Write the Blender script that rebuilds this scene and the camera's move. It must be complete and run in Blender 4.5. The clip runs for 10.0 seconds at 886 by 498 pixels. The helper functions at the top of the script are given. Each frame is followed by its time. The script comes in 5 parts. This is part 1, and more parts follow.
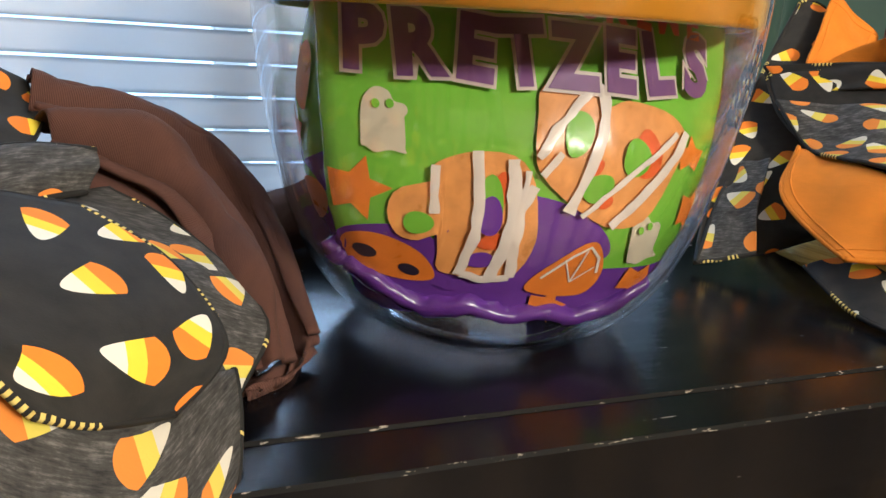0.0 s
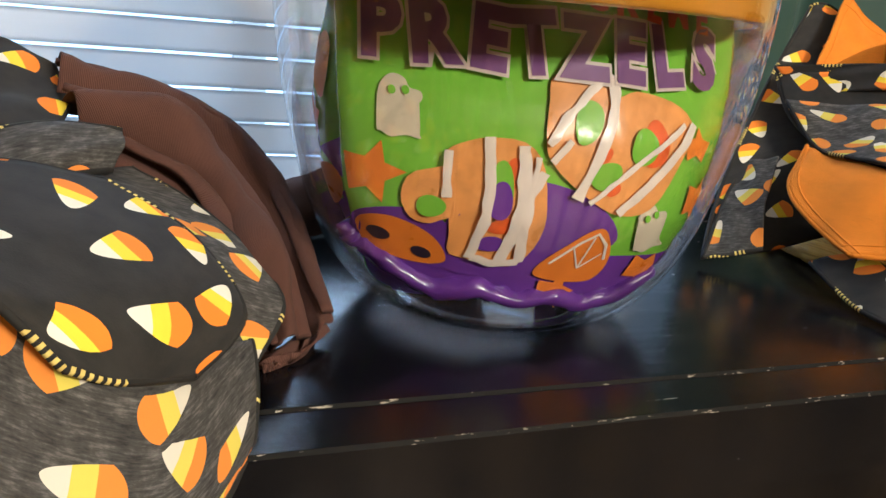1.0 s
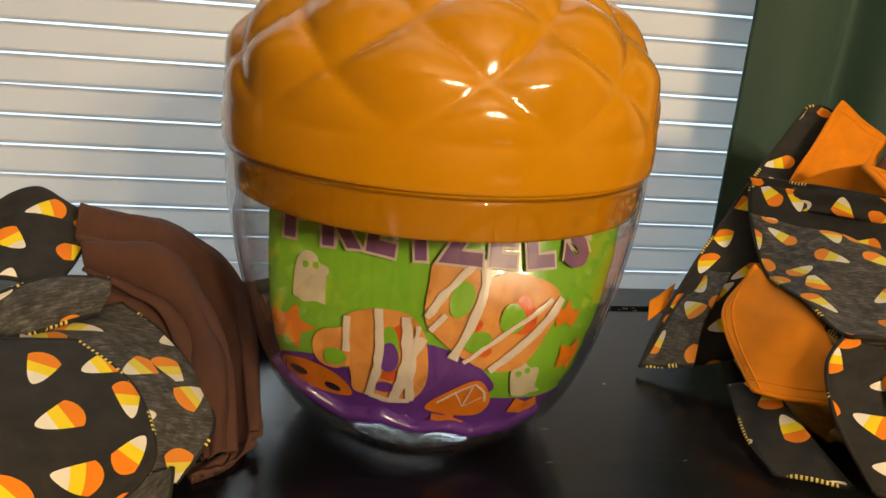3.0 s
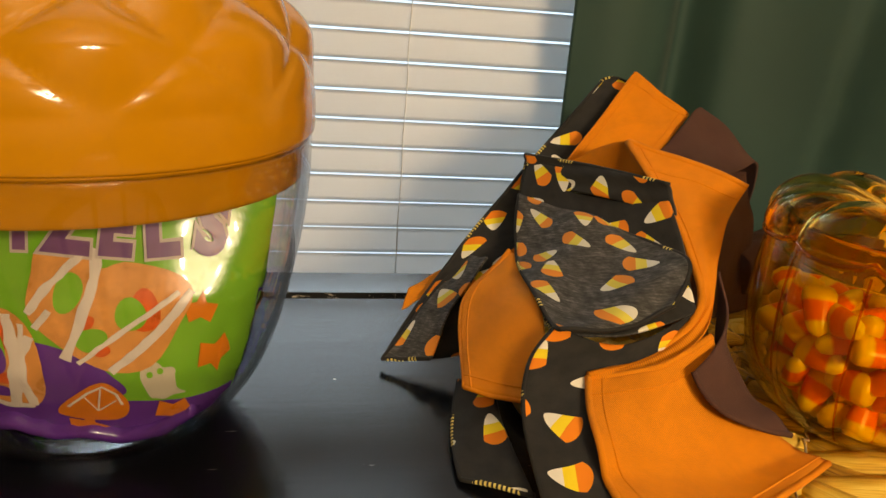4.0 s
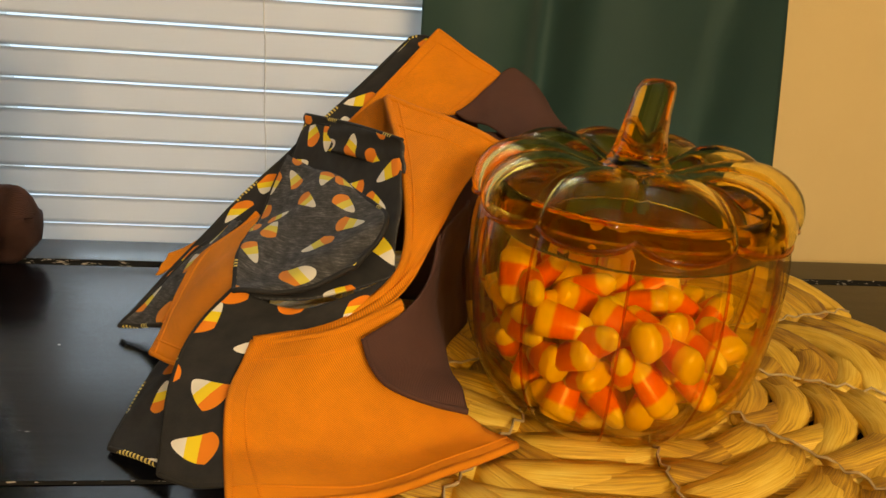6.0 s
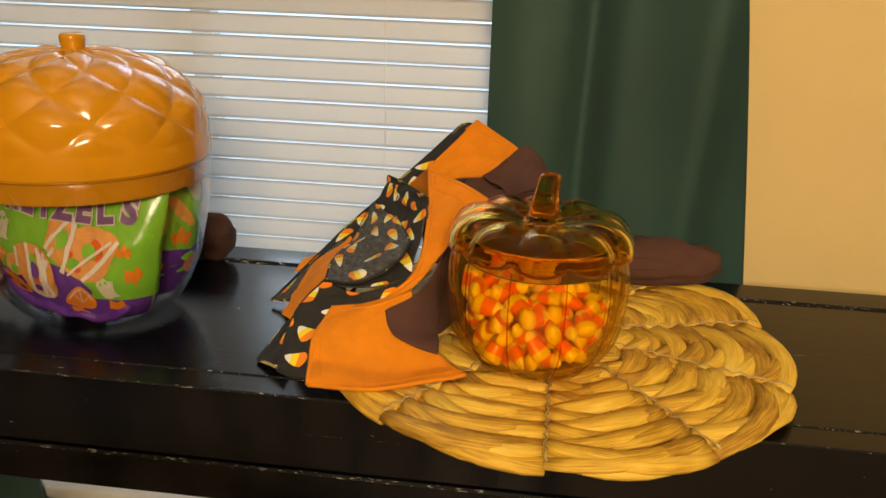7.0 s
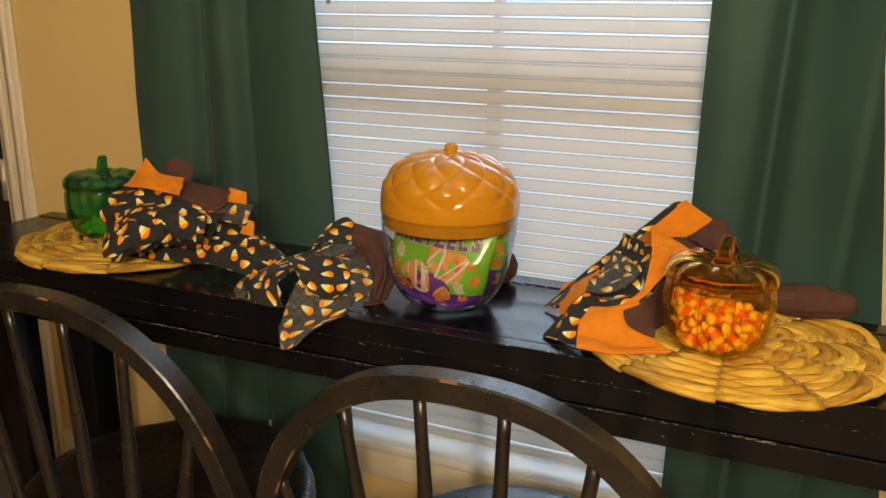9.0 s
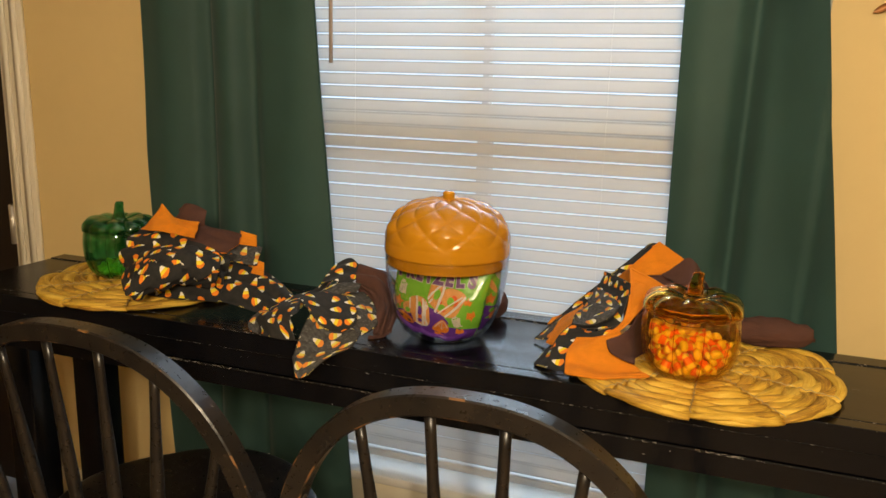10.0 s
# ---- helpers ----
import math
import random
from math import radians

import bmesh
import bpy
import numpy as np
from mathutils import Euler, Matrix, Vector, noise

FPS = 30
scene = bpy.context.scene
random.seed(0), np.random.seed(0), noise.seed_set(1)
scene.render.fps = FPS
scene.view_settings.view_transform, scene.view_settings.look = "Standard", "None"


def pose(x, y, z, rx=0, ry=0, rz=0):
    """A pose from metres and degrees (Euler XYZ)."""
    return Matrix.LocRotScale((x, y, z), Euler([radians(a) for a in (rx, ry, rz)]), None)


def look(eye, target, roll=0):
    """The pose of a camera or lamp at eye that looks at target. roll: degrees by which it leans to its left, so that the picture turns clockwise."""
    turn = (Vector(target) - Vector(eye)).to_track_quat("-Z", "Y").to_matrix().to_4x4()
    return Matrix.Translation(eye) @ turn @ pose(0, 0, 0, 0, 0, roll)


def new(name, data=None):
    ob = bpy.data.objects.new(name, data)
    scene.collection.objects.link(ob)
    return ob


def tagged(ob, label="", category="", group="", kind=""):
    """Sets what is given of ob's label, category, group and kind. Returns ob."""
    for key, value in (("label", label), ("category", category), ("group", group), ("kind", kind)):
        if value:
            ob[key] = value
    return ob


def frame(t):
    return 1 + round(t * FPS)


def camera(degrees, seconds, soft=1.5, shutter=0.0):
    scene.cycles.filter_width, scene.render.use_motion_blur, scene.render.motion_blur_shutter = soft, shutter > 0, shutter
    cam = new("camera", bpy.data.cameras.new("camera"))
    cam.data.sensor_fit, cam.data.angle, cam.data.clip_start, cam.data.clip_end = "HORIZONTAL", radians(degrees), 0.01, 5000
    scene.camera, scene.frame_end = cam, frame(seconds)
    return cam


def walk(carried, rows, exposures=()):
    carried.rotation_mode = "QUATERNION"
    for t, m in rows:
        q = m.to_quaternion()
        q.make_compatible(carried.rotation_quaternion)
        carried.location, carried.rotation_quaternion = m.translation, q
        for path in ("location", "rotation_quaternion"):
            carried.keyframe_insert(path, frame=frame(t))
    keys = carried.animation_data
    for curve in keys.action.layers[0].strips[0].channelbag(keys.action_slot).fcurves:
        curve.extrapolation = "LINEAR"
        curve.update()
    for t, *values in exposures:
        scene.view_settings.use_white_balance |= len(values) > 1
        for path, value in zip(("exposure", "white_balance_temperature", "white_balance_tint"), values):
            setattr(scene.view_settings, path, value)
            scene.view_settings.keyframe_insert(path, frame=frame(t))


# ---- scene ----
cam = camera(59.8, 10.0)
PATH = [
    (0, (-0.1426, -0.2969, 0.8809), (0.5451, 1.4827, 0.3516), 3.70),
    (0.5, (-0.1400, -0.2964, 0.8803), (0.5573, 1.4825, 0.3612), 4.03),
    (1, (-0.1460, -0.3065, 0.8757), (0.5169, 1.4847, 0.3534), 4.58),
    (1.5, (-0.1490, -0.3376, 0.9037), (0.4331, 1.4717, 0.3488), 5.08),
    (2, (-0.1158, -0.3513, 0.9383), (0.3681, 1.4824, 0.3693), 5.23),
    (2.2, (-0.1110, -0.3658, 0.9511), (0.3348, 1.4754, 0.3753), 4.96),
    (3.3, (-0.026, -0.368, 0.982), (0.322, 1.491, 0.333), 5.1),
    (3.5, (0.012, -0.361, 0.982), (0.377, 1.492, 0.323), 5.4),
    (4, (0.091, -0.358, 0.983), (0.473, 1.485, 0.308), 4.9),
    (4.5, (0.151, -0.355, 0.978), (0.561, 1.477, 0.289), 4.9),
    (5, (0.199, -0.351, 0.972), (0.609, 1.476, 0.269), 4.9),
    (5.5, (0.238, -0.356, 0.968), (0.606, 1.478, 0.262), 4.8),
    (6, (0.266, -0.36, 0.968), (0.524, 1.498, 0.276), 4.5),
    (6.2, (0.271, -0.389, 0.976), (0.463, 1.481, 0.291), 4.3),
    (7.3, (0.437, -0.655, 1.085), (0.069, 1.191, 0.41), 1.5),
    (7.5, (0.471, -0.666, 1.083), (0.005, 1.169, 0.438), 1.5),
    (8, (0.492, -0.759, 1.124), (-0.131, 1.03, 0.484), 1.1),
    (8.5, (0.429, -0.938, 1.158), (-0.258, 0.84, 0.554), 1.1),
    (9, (0.401, -1.051, 1.168), (-0.3, 0.742, 0.624), 1.3),
    (9.5, (0.394, -1.122, 1.18), (-0.288, 0.694, 0.694), 1.4),
    (10, (0.409, -1.17, 1.186), (-0.248, 0.67, 0.757), 1.6),
]
walk(cam, [(t, look(eye, target, roll)) for t, eye, target, roll in PATH], [
    (0, 0.8, 5250, 9), (1.5, 0.72, 5550, 9), (2.2, 0.44, 6350, 9), (3.3, 0.14, 7450, 10), (5.5, -0.10, 7400, 10), (7.5, 0.13, 6850, 9), (10, 0.12, 6450, 9)])

# ---------------- light ----------------
world = bpy.data.worlds.new("world")
scene.world = world
world.use_nodes = True
wn = world.node_tree
sky = wn.nodes.new("ShaderNodeTexSky")
sky.sky_type, sky.sun_disc = "NISHITA", False
sky.sun_elevation, sky.sun_rotation = radians(35), radians(200)
wn.links.new(sky.outputs[0], wn.nodes["Background"].inputs[0])
wn.nodes["Background"].inputs[1].default_value = 0.12


def lamp(name, kind, m, energy, color, **kw):
    data = bpy.data.lights.new(name, kind)
    data.energy, data.color = energy, color
    for k, v in kw.items():
        if k == "soft":
            data.shadow_soft_size = v
        elif k == "size":
            data.shape, data.size, data.size_y = "RECTANGLE", v[0], v[1]
    ob = new(name, data)
    ob.matrix_world = m
    return ob


# chandelier over the dining table behind the camera: five warm bulbs
CH = Vector((0.62, -1.75, 1.52))
for i in range(5):
    a = i * 2 * math.pi / 5 + 0.3
    lamp("chandelier_bulb", "POINT", Matrix.Translation(CH + Vector((0.2 * math.cos(a), 0.2 * math.sin(a), 0))), 21.5, (1.0, 0.79, 0.53), soft=0.03)
# daylight in the window's opening
lamp("window_daylight", "AREA", pose(-0.06, 2.0, 2.15, -62, 0, 0), 130.0, (0.62, 0.80, 1.0), size=(1.2, 1.2))


# ---------------- materials ----------------
class Mat:
    """A node material under construction."""

    def __init__(self, name, base=(0.5, 0.5, 0.5), rough=0.5, metal=0.0, **kw):
        self.m = bpy.data.materials.new(name)
        self.m.use_nodes = True
        self.t = self.m.node_tree
        self.b = self.t.nodes["Principled BSDF"]
        self.b.inputs["Base Color"].default_value = (*base, 1)
        self.b.inputs["Roughness"].default_value = rough
        self.b.inputs["Metallic"].default_value = metal
        for k, v in kw.items():
            self.b.inputs[k.replace("_", " ")].default_value = v

    def node(self, kind, **kw):
        n = self.t.nodes.new("ShaderNode" + kind)
        for k, v in kw.items():
            if k == "inp":
                for key, val in v.items():
                    if isinstance(val, bpy.types.NodeSocket):
                        self.t.links.new(val, n.inputs[key])
                    else:
                        n.inputs[key].default_value = val
            elif k == "op":
                n.operation = v
            elif k == "blend":
                n.data_type, n.blend_type = "RGBA", v
            elif k == "rot":
                n.rotation_type = v
        return n

    def math(self, op, a, b=0.0, c=0.0):
        return self.node("Math", op=op, inp={0: a, 1: b, 2: c}).outputs[0]

    def mix(self, fac, a, b, blend="MIX"):
        n = self.node("Mix", blend=blend)
        for i, v in ((0, fac), (6, a), (7, b)):
            if isinstance(v, bpy.types.NodeSocket):
                self.t.links.new(v, n.inputs[i])
            else:
                n.inputs[i].default_value = v if i == 0 else (*v, 1)
        return n.outputs[2]

    def coord(self, which="Object", scale=(1, 1, 1)):
        c = self.node("TexCoord").outputs[which]
        return self.node("Mapping", inp={0: c, 3: scale}).outputs[0]

    def noise(self, vec, scale, detail=3.0, rough=0.55):
        return self.node("TexNoise", inp={"Vector": vec, "Scale": scale, "Detail": detail, "Roughness": rough}).outputs[0]

    def ramp(self, fac, stops, mode="LINEAR"):
        n = self.node("ValToRGB", inp={0: fac})
        n.color_ramp.interpolation = mode
        e = n.color_ramp.elements
        while len(e) < len(stops):
            e.new(0.5)
        for el, (p, c) in zip(e, stops):
            el.position, el.color = p, (*c, 1) if len(c) == 3 else c
        return n.outputs[0]

    def base(self, s):
        self.t.links.new(s, self.b.inputs["Base Color"])
        return self

    def rough(self, s):
        self.t.links.new(s, self.b.inputs["Roughness"])
        return self

    def bump(self, h, strength=0.3, dist=0.001):
        n = self.node("Bump", inp={"Strength": strength, "Distance": dist, "Height": h})
        self.t.links.new(n.outputs[0], self.b.inputs["Normal"])
        return self


def plain(name, color, rough=0.5, var=0.12, scale=30.0, bump=0.1, bscale=200.0, **kw):
    """Colour with two scales of soft variation and fine relief."""
    k = Mat(name, color, rough, **kw)
    v = k.coord("Object")
    n1, n2 = k.noise(v, scale), k.noise(v, scale * 9)
    f = k.math("ADD", k.math("MULTIPLY", n1, 0.7), k.math("MULTIPLY", n2, 0.3))
    k.base(k.ramp(f, [(0.3, tuple(c * (1 - var) for c in color)), (0.7, tuple(min(1, c * (1 + var)) for c in color))]))
    k.rough(k.math("MULTIPLY_ADD", n1, 0.2, rough - 0.1))
    if bump:
        k.bump(k.noise(v, bscale), bump)
    return k.m


def cloth_mat(name, color, dark=0.62):
    """Woven cotton twill in one colour, by the cloth's own metres."""
    k = Mat(name, color, 0.9)
    uv = k.coord("UV")
    w = k.node("TexWave", inp={"Vector": k.node("Mapping", inp={0: uv, 2: (0, 0, radians(38))}).outputs[0], "Scale": 420.0, "Distortion": 1.5, "Detail": 2.0}).outputs[1]
    n = k.noise(uv, 38.0, 5, 0.65)
    f = k.math("ADD", k.math("MULTIPLY", w, 0.40), k.math("MULTIPLY", n, 0.62))
    k.base(k.ramp(f, [(0.2, tuple(c * dark for c in color)), (0.8, tuple(min(1, c * 1.12) for c in color))]))
    k.bump(k.math("ADD", w, k.math("MULTIPLY", n, 1.5)), 0.45, 0.0008)
    return k.m


def print_mat(name, reverse=False):
    """Black cotton with a tossed print of candy corn; its reverse is heathered grey with a paler print."""
    k = Mat(name, (0.02, 0.02, 0.02), 0.9)
    uv = k.coord("UV")
    p = k.node("Mapping", inp={0: uv, 3: (35.0, 35.0, 35.0)}).outputs[0]
    v = k.node("TexVoronoi", inp={"Vector": p, "Scale": 1.0, "Randomness": 0.62})
    v.voronoi_dimensions = "2D"
    loc = k.node("VectorMath", op="SUBTRACT", inp={0: p, 1: v.outputs["Position"]}).outputs[0]
    col = k.node("SeparateColor", inp={0: v.outputs["Color"]})
    turn = k.node("VectorRotate", rot="Z_AXIS", inp={"Vector": loc, "Angle": k.math("MULTIPLY", col.outputs[0], 6.283)}).outputs[0]
    xyz = k.node("SeparateXYZ", inp={0: turn})
    s = k.math("MULTIPLY_ADD", xyz.outputs[1], 1.42, 0.46)
    width = k.math("MULTIPLY", k.math("POWER", k.math("MAXIMUM", k.math("SUBTRACT", 1.0, s), 0.0), 0.56), 0.275)
    width = k.math("MULTIPLY", width, k.math("POWER", k.math("MINIMUM", k.math("MULTIPLY", k.math("MAXIMUM", s, 0.0), 5.0), 1.0), 0.5))
    inside = k.math("LESS_THAN", k.math("ABSOLUTE", xyz.outputs[0]), width)
    if reverse:
        corn = k.ramp(s, [(0.0, (0.74, 0.25, 0.03)), (0.36, (0.70, 0.60, 0.09)), (0.66, (0.68, 0.66, 0.58))], "CONSTANT")
        streak = k.noise(k.node("Mapping", inp={0: uv, 2: (0, 0, 0.5), 3: (150.0, 900.0, 1.0)}).outputs[0], 1.0, 5, 0.7)
        cloud = k.noise(uv, 130.0, 4, 0.65)
        heather = k.math("ADD", k.math("MULTIPLY", streak, 0.55), k.math("MULTIPLY", cloud, 0.45))
        ground = k.ramp(heather, [(0.36, (0.012, 0.012, 0.013)), (0.52, (0.060, 0.059, 0.058)), (0.68, (0.190, 0.187, 0.182))])
    else:
        corn = k.ramp(s, [(0.0, (0.85, 0.24, 0.012)), (0.37, (0.88, 0.68, 0.03)), (0.66, (0.82, 0.79, 0.70))], "CONSTANT")
        ground = k.ramp(k.noise(uv, 90.0, 4), [(0.3, (0.012, 0.012, 0.013)), (0.75, (0.028, 0.027, 0.026))])
    k.base(k.mix(inside, ground, corn))
    weave = k.noise(uv, 1400.0, 2)
    k.bump(weave, 0.22, 0.0005)
    return k.m


def glass_mat(name, tint, rough=0.03, ior=1.5, caught_light=0.0):
    """Clear coloured glass or plastic: what is behind shows through its tint, the surface mirrors by Fresnel."""
    m = bpy.data.materials.new(name)
    m.use_nodes = True
    t = m.node_tree
    t.nodes.remove(t.nodes["Principled BSDF"])
    out = t.nodes["Material Output"]
    tr, gl, mx, fr = (t.nodes.new("ShaderNode" + n) for n in ("BsdfTransparent", "BsdfGlossy", "MixShader", "LayerWeight"))
    tr.inputs[0].default_value = (*tint, 1)
    gl.inputs["Roughness"].default_value = rough
    f0 = ((ior - 1) / (ior + 1)) ** 2
    pw, ml = t.nodes.new("ShaderNodeMath"), t.nodes.new("ShaderNodeMath")
    pw.operation, pw.inputs[1].default_value = "POWER", 3.2
    ml.operation, ml.inputs[1].default_value, ml.inputs[2].default_value = "MULTIPLY_ADD", 0.8 * (1 - f0), f0
    fr.inputs["Blend"].default_value = 0.5
    t.links.new(fr.outputs["Facing"], pw.inputs[0])
    t.links.new(pw.outputs[0], ml.inputs[0])
    t.links.new(ml.outputs[0], mx.inputs[0])
    # faint diffuse share stands for light caught inside the glass by refraction
    if caught_light:
        df, mh = t.nodes.new("ShaderNodeMixShader"), t.nodes.new("ShaderNodeMixShader")
        for i, kind in enumerate(("BsdfTranslucent", "BsdfDiffuse")):
            s = t.nodes.new("ShaderNode" + kind)
            s.inputs[0].default_value = (*(c ** 2 for c in tint), 1)
            t.links.new(s.outputs[0], df.inputs[1 + i])
        mh.inputs[0].default_value = caught_light
        t.links.new(tr.outputs[0], mh.inputs[1])
        t.links.new(df.outputs[0], mh.inputs[2])
        t.links.new(mh.outputs[0], mx.inputs[1])
    else:
        t.links.new(tr.outputs[0], mx.inputs[1])
    t.links.new(gl.outputs[0], mx.inputs[2])
    t.links.new(mx.outputs[0], out.inputs[0])
    return m


def solid_glass(name, tint, ior=1.46):
    """Thick coloured glass that bends what is seen through it."""
    k = Mat(name, tint, 0.015, IOR=ior, Transmission_Weight=1.0)
    return k.m


def black_paint():
    """Black satin paint on wood, chipped in small flecks, with brush lines along the board."""
    k = Mat("black_painted_wood", (0.012, 0.012, 0.013), 0.28, Specular_IOR_Level=0.28)
    v = k.coord("Object")
    lines = k.noise(k.node("Mapping", inp={0: v, 3: (3.0, 90.0, 90.0)}).outputs[0], 1.0, 5)
    fleck = k.noise(v, 170.0, 2, 0.5)
    dirt = k.noise(v, 7.0, 4)
    # faint blue in the black stands for window daylight on the paint
    ground = k.ramp(dirt, [(0.3, (0.0030, 0.0034, 0.0052)), (0.7, (0.0062, 0.0066, 0.0090))])
    scuff = k.noise(k.node("Mapping", inp={0: v, 3: (28.0, 420.0, 420.0)}).outputs[0], 1.0, 4, 0.6)
    marks = k.math("MAXIMUM", k.math("GREATER_THAN", fleck, 0.79), k.math("GREATER_THAN", k.math("ADD", scuff, k.math("MULTIPLY", dirt, 0.3)), 0.90))
    k.base(k.mix(marks, ground, (0.42, 0.40, 0.37)))
    k.rough(k.math("ADD", k.math("MULTIPLY_ADD", lines, 0.16, 0.04), k.math("MULTIPLY", dirt, 0.14)))
    k.bump(k.math("ADD", lines, k.math("MULTIPLY", fleck, 0.4)), 0.14, 0.001)
    return k.m


def worn_black(name, cut):
    """Black chair paint rubbed through to brown wood along its edges."""
    k = Mat(name, (0.012, 0.011, 0.010), 0.3)
    v = k.coord("Object")
    n = k.noise(v, 22.0, 5)
    wear = k.math("GREATER_THAN", n, cut)
    fine = k.noise(v, 120.0, 3)
    ground = k.ramp(n, [(0.35, (0.009, 0.008, 0.008)), (0.75, (0.022, 0.017, 0.013))])
    k.base(k.mix(wear, ground, (0.20, 0.10, 0.035)))
    k.rough(k.math("MULTIPLY_ADD", fine, 0.25, 0.18)).bump(fine, 0.12)
    return k.m


def straw_mat():
    """Dried water hyacinth: long fibres, tan to brown, no two strands alike."""
    k = Mat("water_hyacinth", (0.5, 0.33, 0.13), 0.55)
    uv = k.coord("UV")
    rnd = k.node("ObjectInfo").outputs["Random"]
    off = k.node("CombineXYZ", inp={0: k.math("MULTIPLY", rnd, 31.0), 1: k.math("MULTIPLY", rnd, 17.0), 2: 0.0}).outputs[0]
    v = k.node("VectorMath", op="ADD", inp={0: k.node("Mapping", inp={0: uv, 2: (0, 0, radians(9)), 3: (26.0, 900.0, 1.0)}).outputs[0], 1: off}).outputs[0]
    fib = k.noise(v, 1.0, 4, 0.6)
    big = k.noise(k.node("VectorMath", op="ADD", inp={0: k.node("Mapping", inp={0: uv, 3: (30.0, 110.0, 1.0)}).outputs[0], 1: off}).outputs[0], 1.0, 2)
    f = k.math("ADD", k.math("MULTIPLY", fib, 0.5), k.math("ADD", k.math("MULTIPLY", big, 0.35), k.math("MULTIPLY", rnd, 0.18)))
    k.base(k.ramp(f, [(0.34, (0.19, 0.080, 0.009)), (0.44, (0.48, 0.255, 0.026)), (0.55, (0.76, 0.465, 0.046)), (0.70, (0.91, 0.67, 0.13))]))
    k.bump(k.math("ADD", fib, k.math("MULTIPLY", big, 1.4)), 0.6, 0.0018)
    return k.m


def slat_mat():
    """White vinyl slats that let some daylight through."""
    m = bpy.data.materials.new("white_vinyl_slat")
    m.use_nodes = True
    t = m.node_tree
    b = t.nodes["Principled BSDF"]
    b.inputs["Base Color"].default_value = (0.69, 0.66, 0.62, 1)
    b.inputs["Roughness"].default_value = 0.45
    tl, mx = t.nodes.new("ShaderNodeBsdfTranslucent"), t.nodes.new("ShaderNodeMixShader")
    tl.inputs[0].default_value = (0.82, 0.82, 0.81, 1)
    mx.inputs[0].default_value = 0.38
    t.links.new(b.outputs[0], mx.inputs[1])
    t.links.new(tl.outputs[0], mx.inputs[2])
    t.links.new(mx.outputs[0], t.nodes["Material Output"].inputs[0])
    return m


def candy_mat(name, stops):
    """Wax candy in bands along its own length."""
    k = Mat(name, (0.8, 0.5, 0.1), 0.32, Subsurface_Weight=0.05)
    z = k.node("SeparateXYZ", inp={0: k.coord("Object")}).outputs[2]
    n = k.noise(k.coord("Object"), 150.0, 2)
    f = k.math("ADD", k.math("MULTIPLY_ADD", z, 45.0, 0.5), k.math("MULTIPLY_ADD", n, 0.08, -0.04))
    k.base(k.ramp(f, stops))
    return k.m


M_BLACK = black_paint()


def chipped():
    """The table's rubbed edge: black paint with chips down to pale wood."""
    k = Mat("chipped_table_edge", (0.012, 0.012, 0.012), 0.55, Specular_IOR_Level=0.12)
    v = k.coord("Object")
    n = k.noise(k.node("Mapping", inp={0: v, 3: (150.0, 800.0, 800.0)}).outputs[0], 1.0, 4, 0.65)
    big = k.noise(v, 11.0, 2)
    k.base(k.mix(k.math("GREATER_THAN", k.math("ADD", n, k.math("MULTIPLY", big, 0.35)), 0.80), (0.008, 0.008, 0.008), (0.40, 0.36, 0.30)))
    k.bump(n, 0.4, 0.001)
    return k.m


M_CHIP = chipped()
M_CHAIR = worn_black("black_chair_paint", 0.80)
M_RUBBED = worn_black("rubbed_chair_edge", 0.615)
M_WALL = plain("beige_wall_paint", (0.75, 0.57, 0.265), 0.8, 0.03, 3.0, 0.15, 260.0)
M_TRIM = plain("cream_gloss_trim", (0.78, 0.72, 0.58), 0.4, 0.04, 8.0, 0.05)
M_WHITE = plain("white_window_paint", (0.78, 0.77, 0.74), 0.45, 0.05, 9.0, 0.05)
M_CEIL = plain("white_ceiling_paint", (0.78, 0.76, 0.72), 0.9, 0.03, 4.0, 0.2)
# floor colour raised to throw more light under the table
M_FLOOR = plain("lightened_wood_floor", (0.36, 0.26, 0.16), 0.4, 0.3, 6.0, 0.1)
M_DOOR = plain("dark_brown_door", (0.018, 0.012, 0.009), 0.4, 0.2, 9.0, 0.05)
M_STEEL = plain("brushed_nickel", (0.66, 0.62, 0.56), 0.42, 0.1, 60.0, 0.05, metal=0.7)
M_SLAT = slat_mat()
M_CORD = plain("white_cord", (0.75, 0.73, 0.68), 0.8, 0.05)
M_ORANGE = cloth_mat("orange_twill", (0.90, 0.285, 0.006))
M_BROWN = cloth_mat("brown_cotton", (0.105, 0.044, 0.032), 0.55)
M_PRINT = print_mat("candy_corn_print")
M_REVERSE = print_mat("candy_corn_print_reverse", True)
M_STRAW = straw_mat()
M_THREAD = plain("jute_thread", (0.46, 0.34, 0.17), 0.8, 0.2, 200.0, 0.2)
M_LID = plain("mustard_plastic", (0.54, 0.235, 0.010), 0.16, 0.05, 12.0, 0.02, Coat_Weight=0.3)
M_CLEAR = glass_mat("clear_plastic", (0.95, 0.95, 0.96), 0.05, 1.5)
M_AMBER = glass_mat("amber_glass", (1.0, 0.92, 0.55), 0.02, 1.6, 0.010)
M_AMBERLID = solid_glass("amber_lid_glass", (1.0, 0.80, 0.25), 1.22)
M_AMBERCOLLAR = solid_glass("amber_collar_glass", (1.0, 0.76, 0.16), 1.32)
# darker glass: shade of grooves and rims put in colour; green stem too
M_AMBERSHADE = glass_mat("amber_shade_line", (0.93, 0.58, 0.16), 0.03, 1.6, 0.06)
M_GREENSHADESTEM = glass_mat("green_shade_line_and_stem", (0.2, 0.55, 0.36), 0.03, 1.6, 0.06)
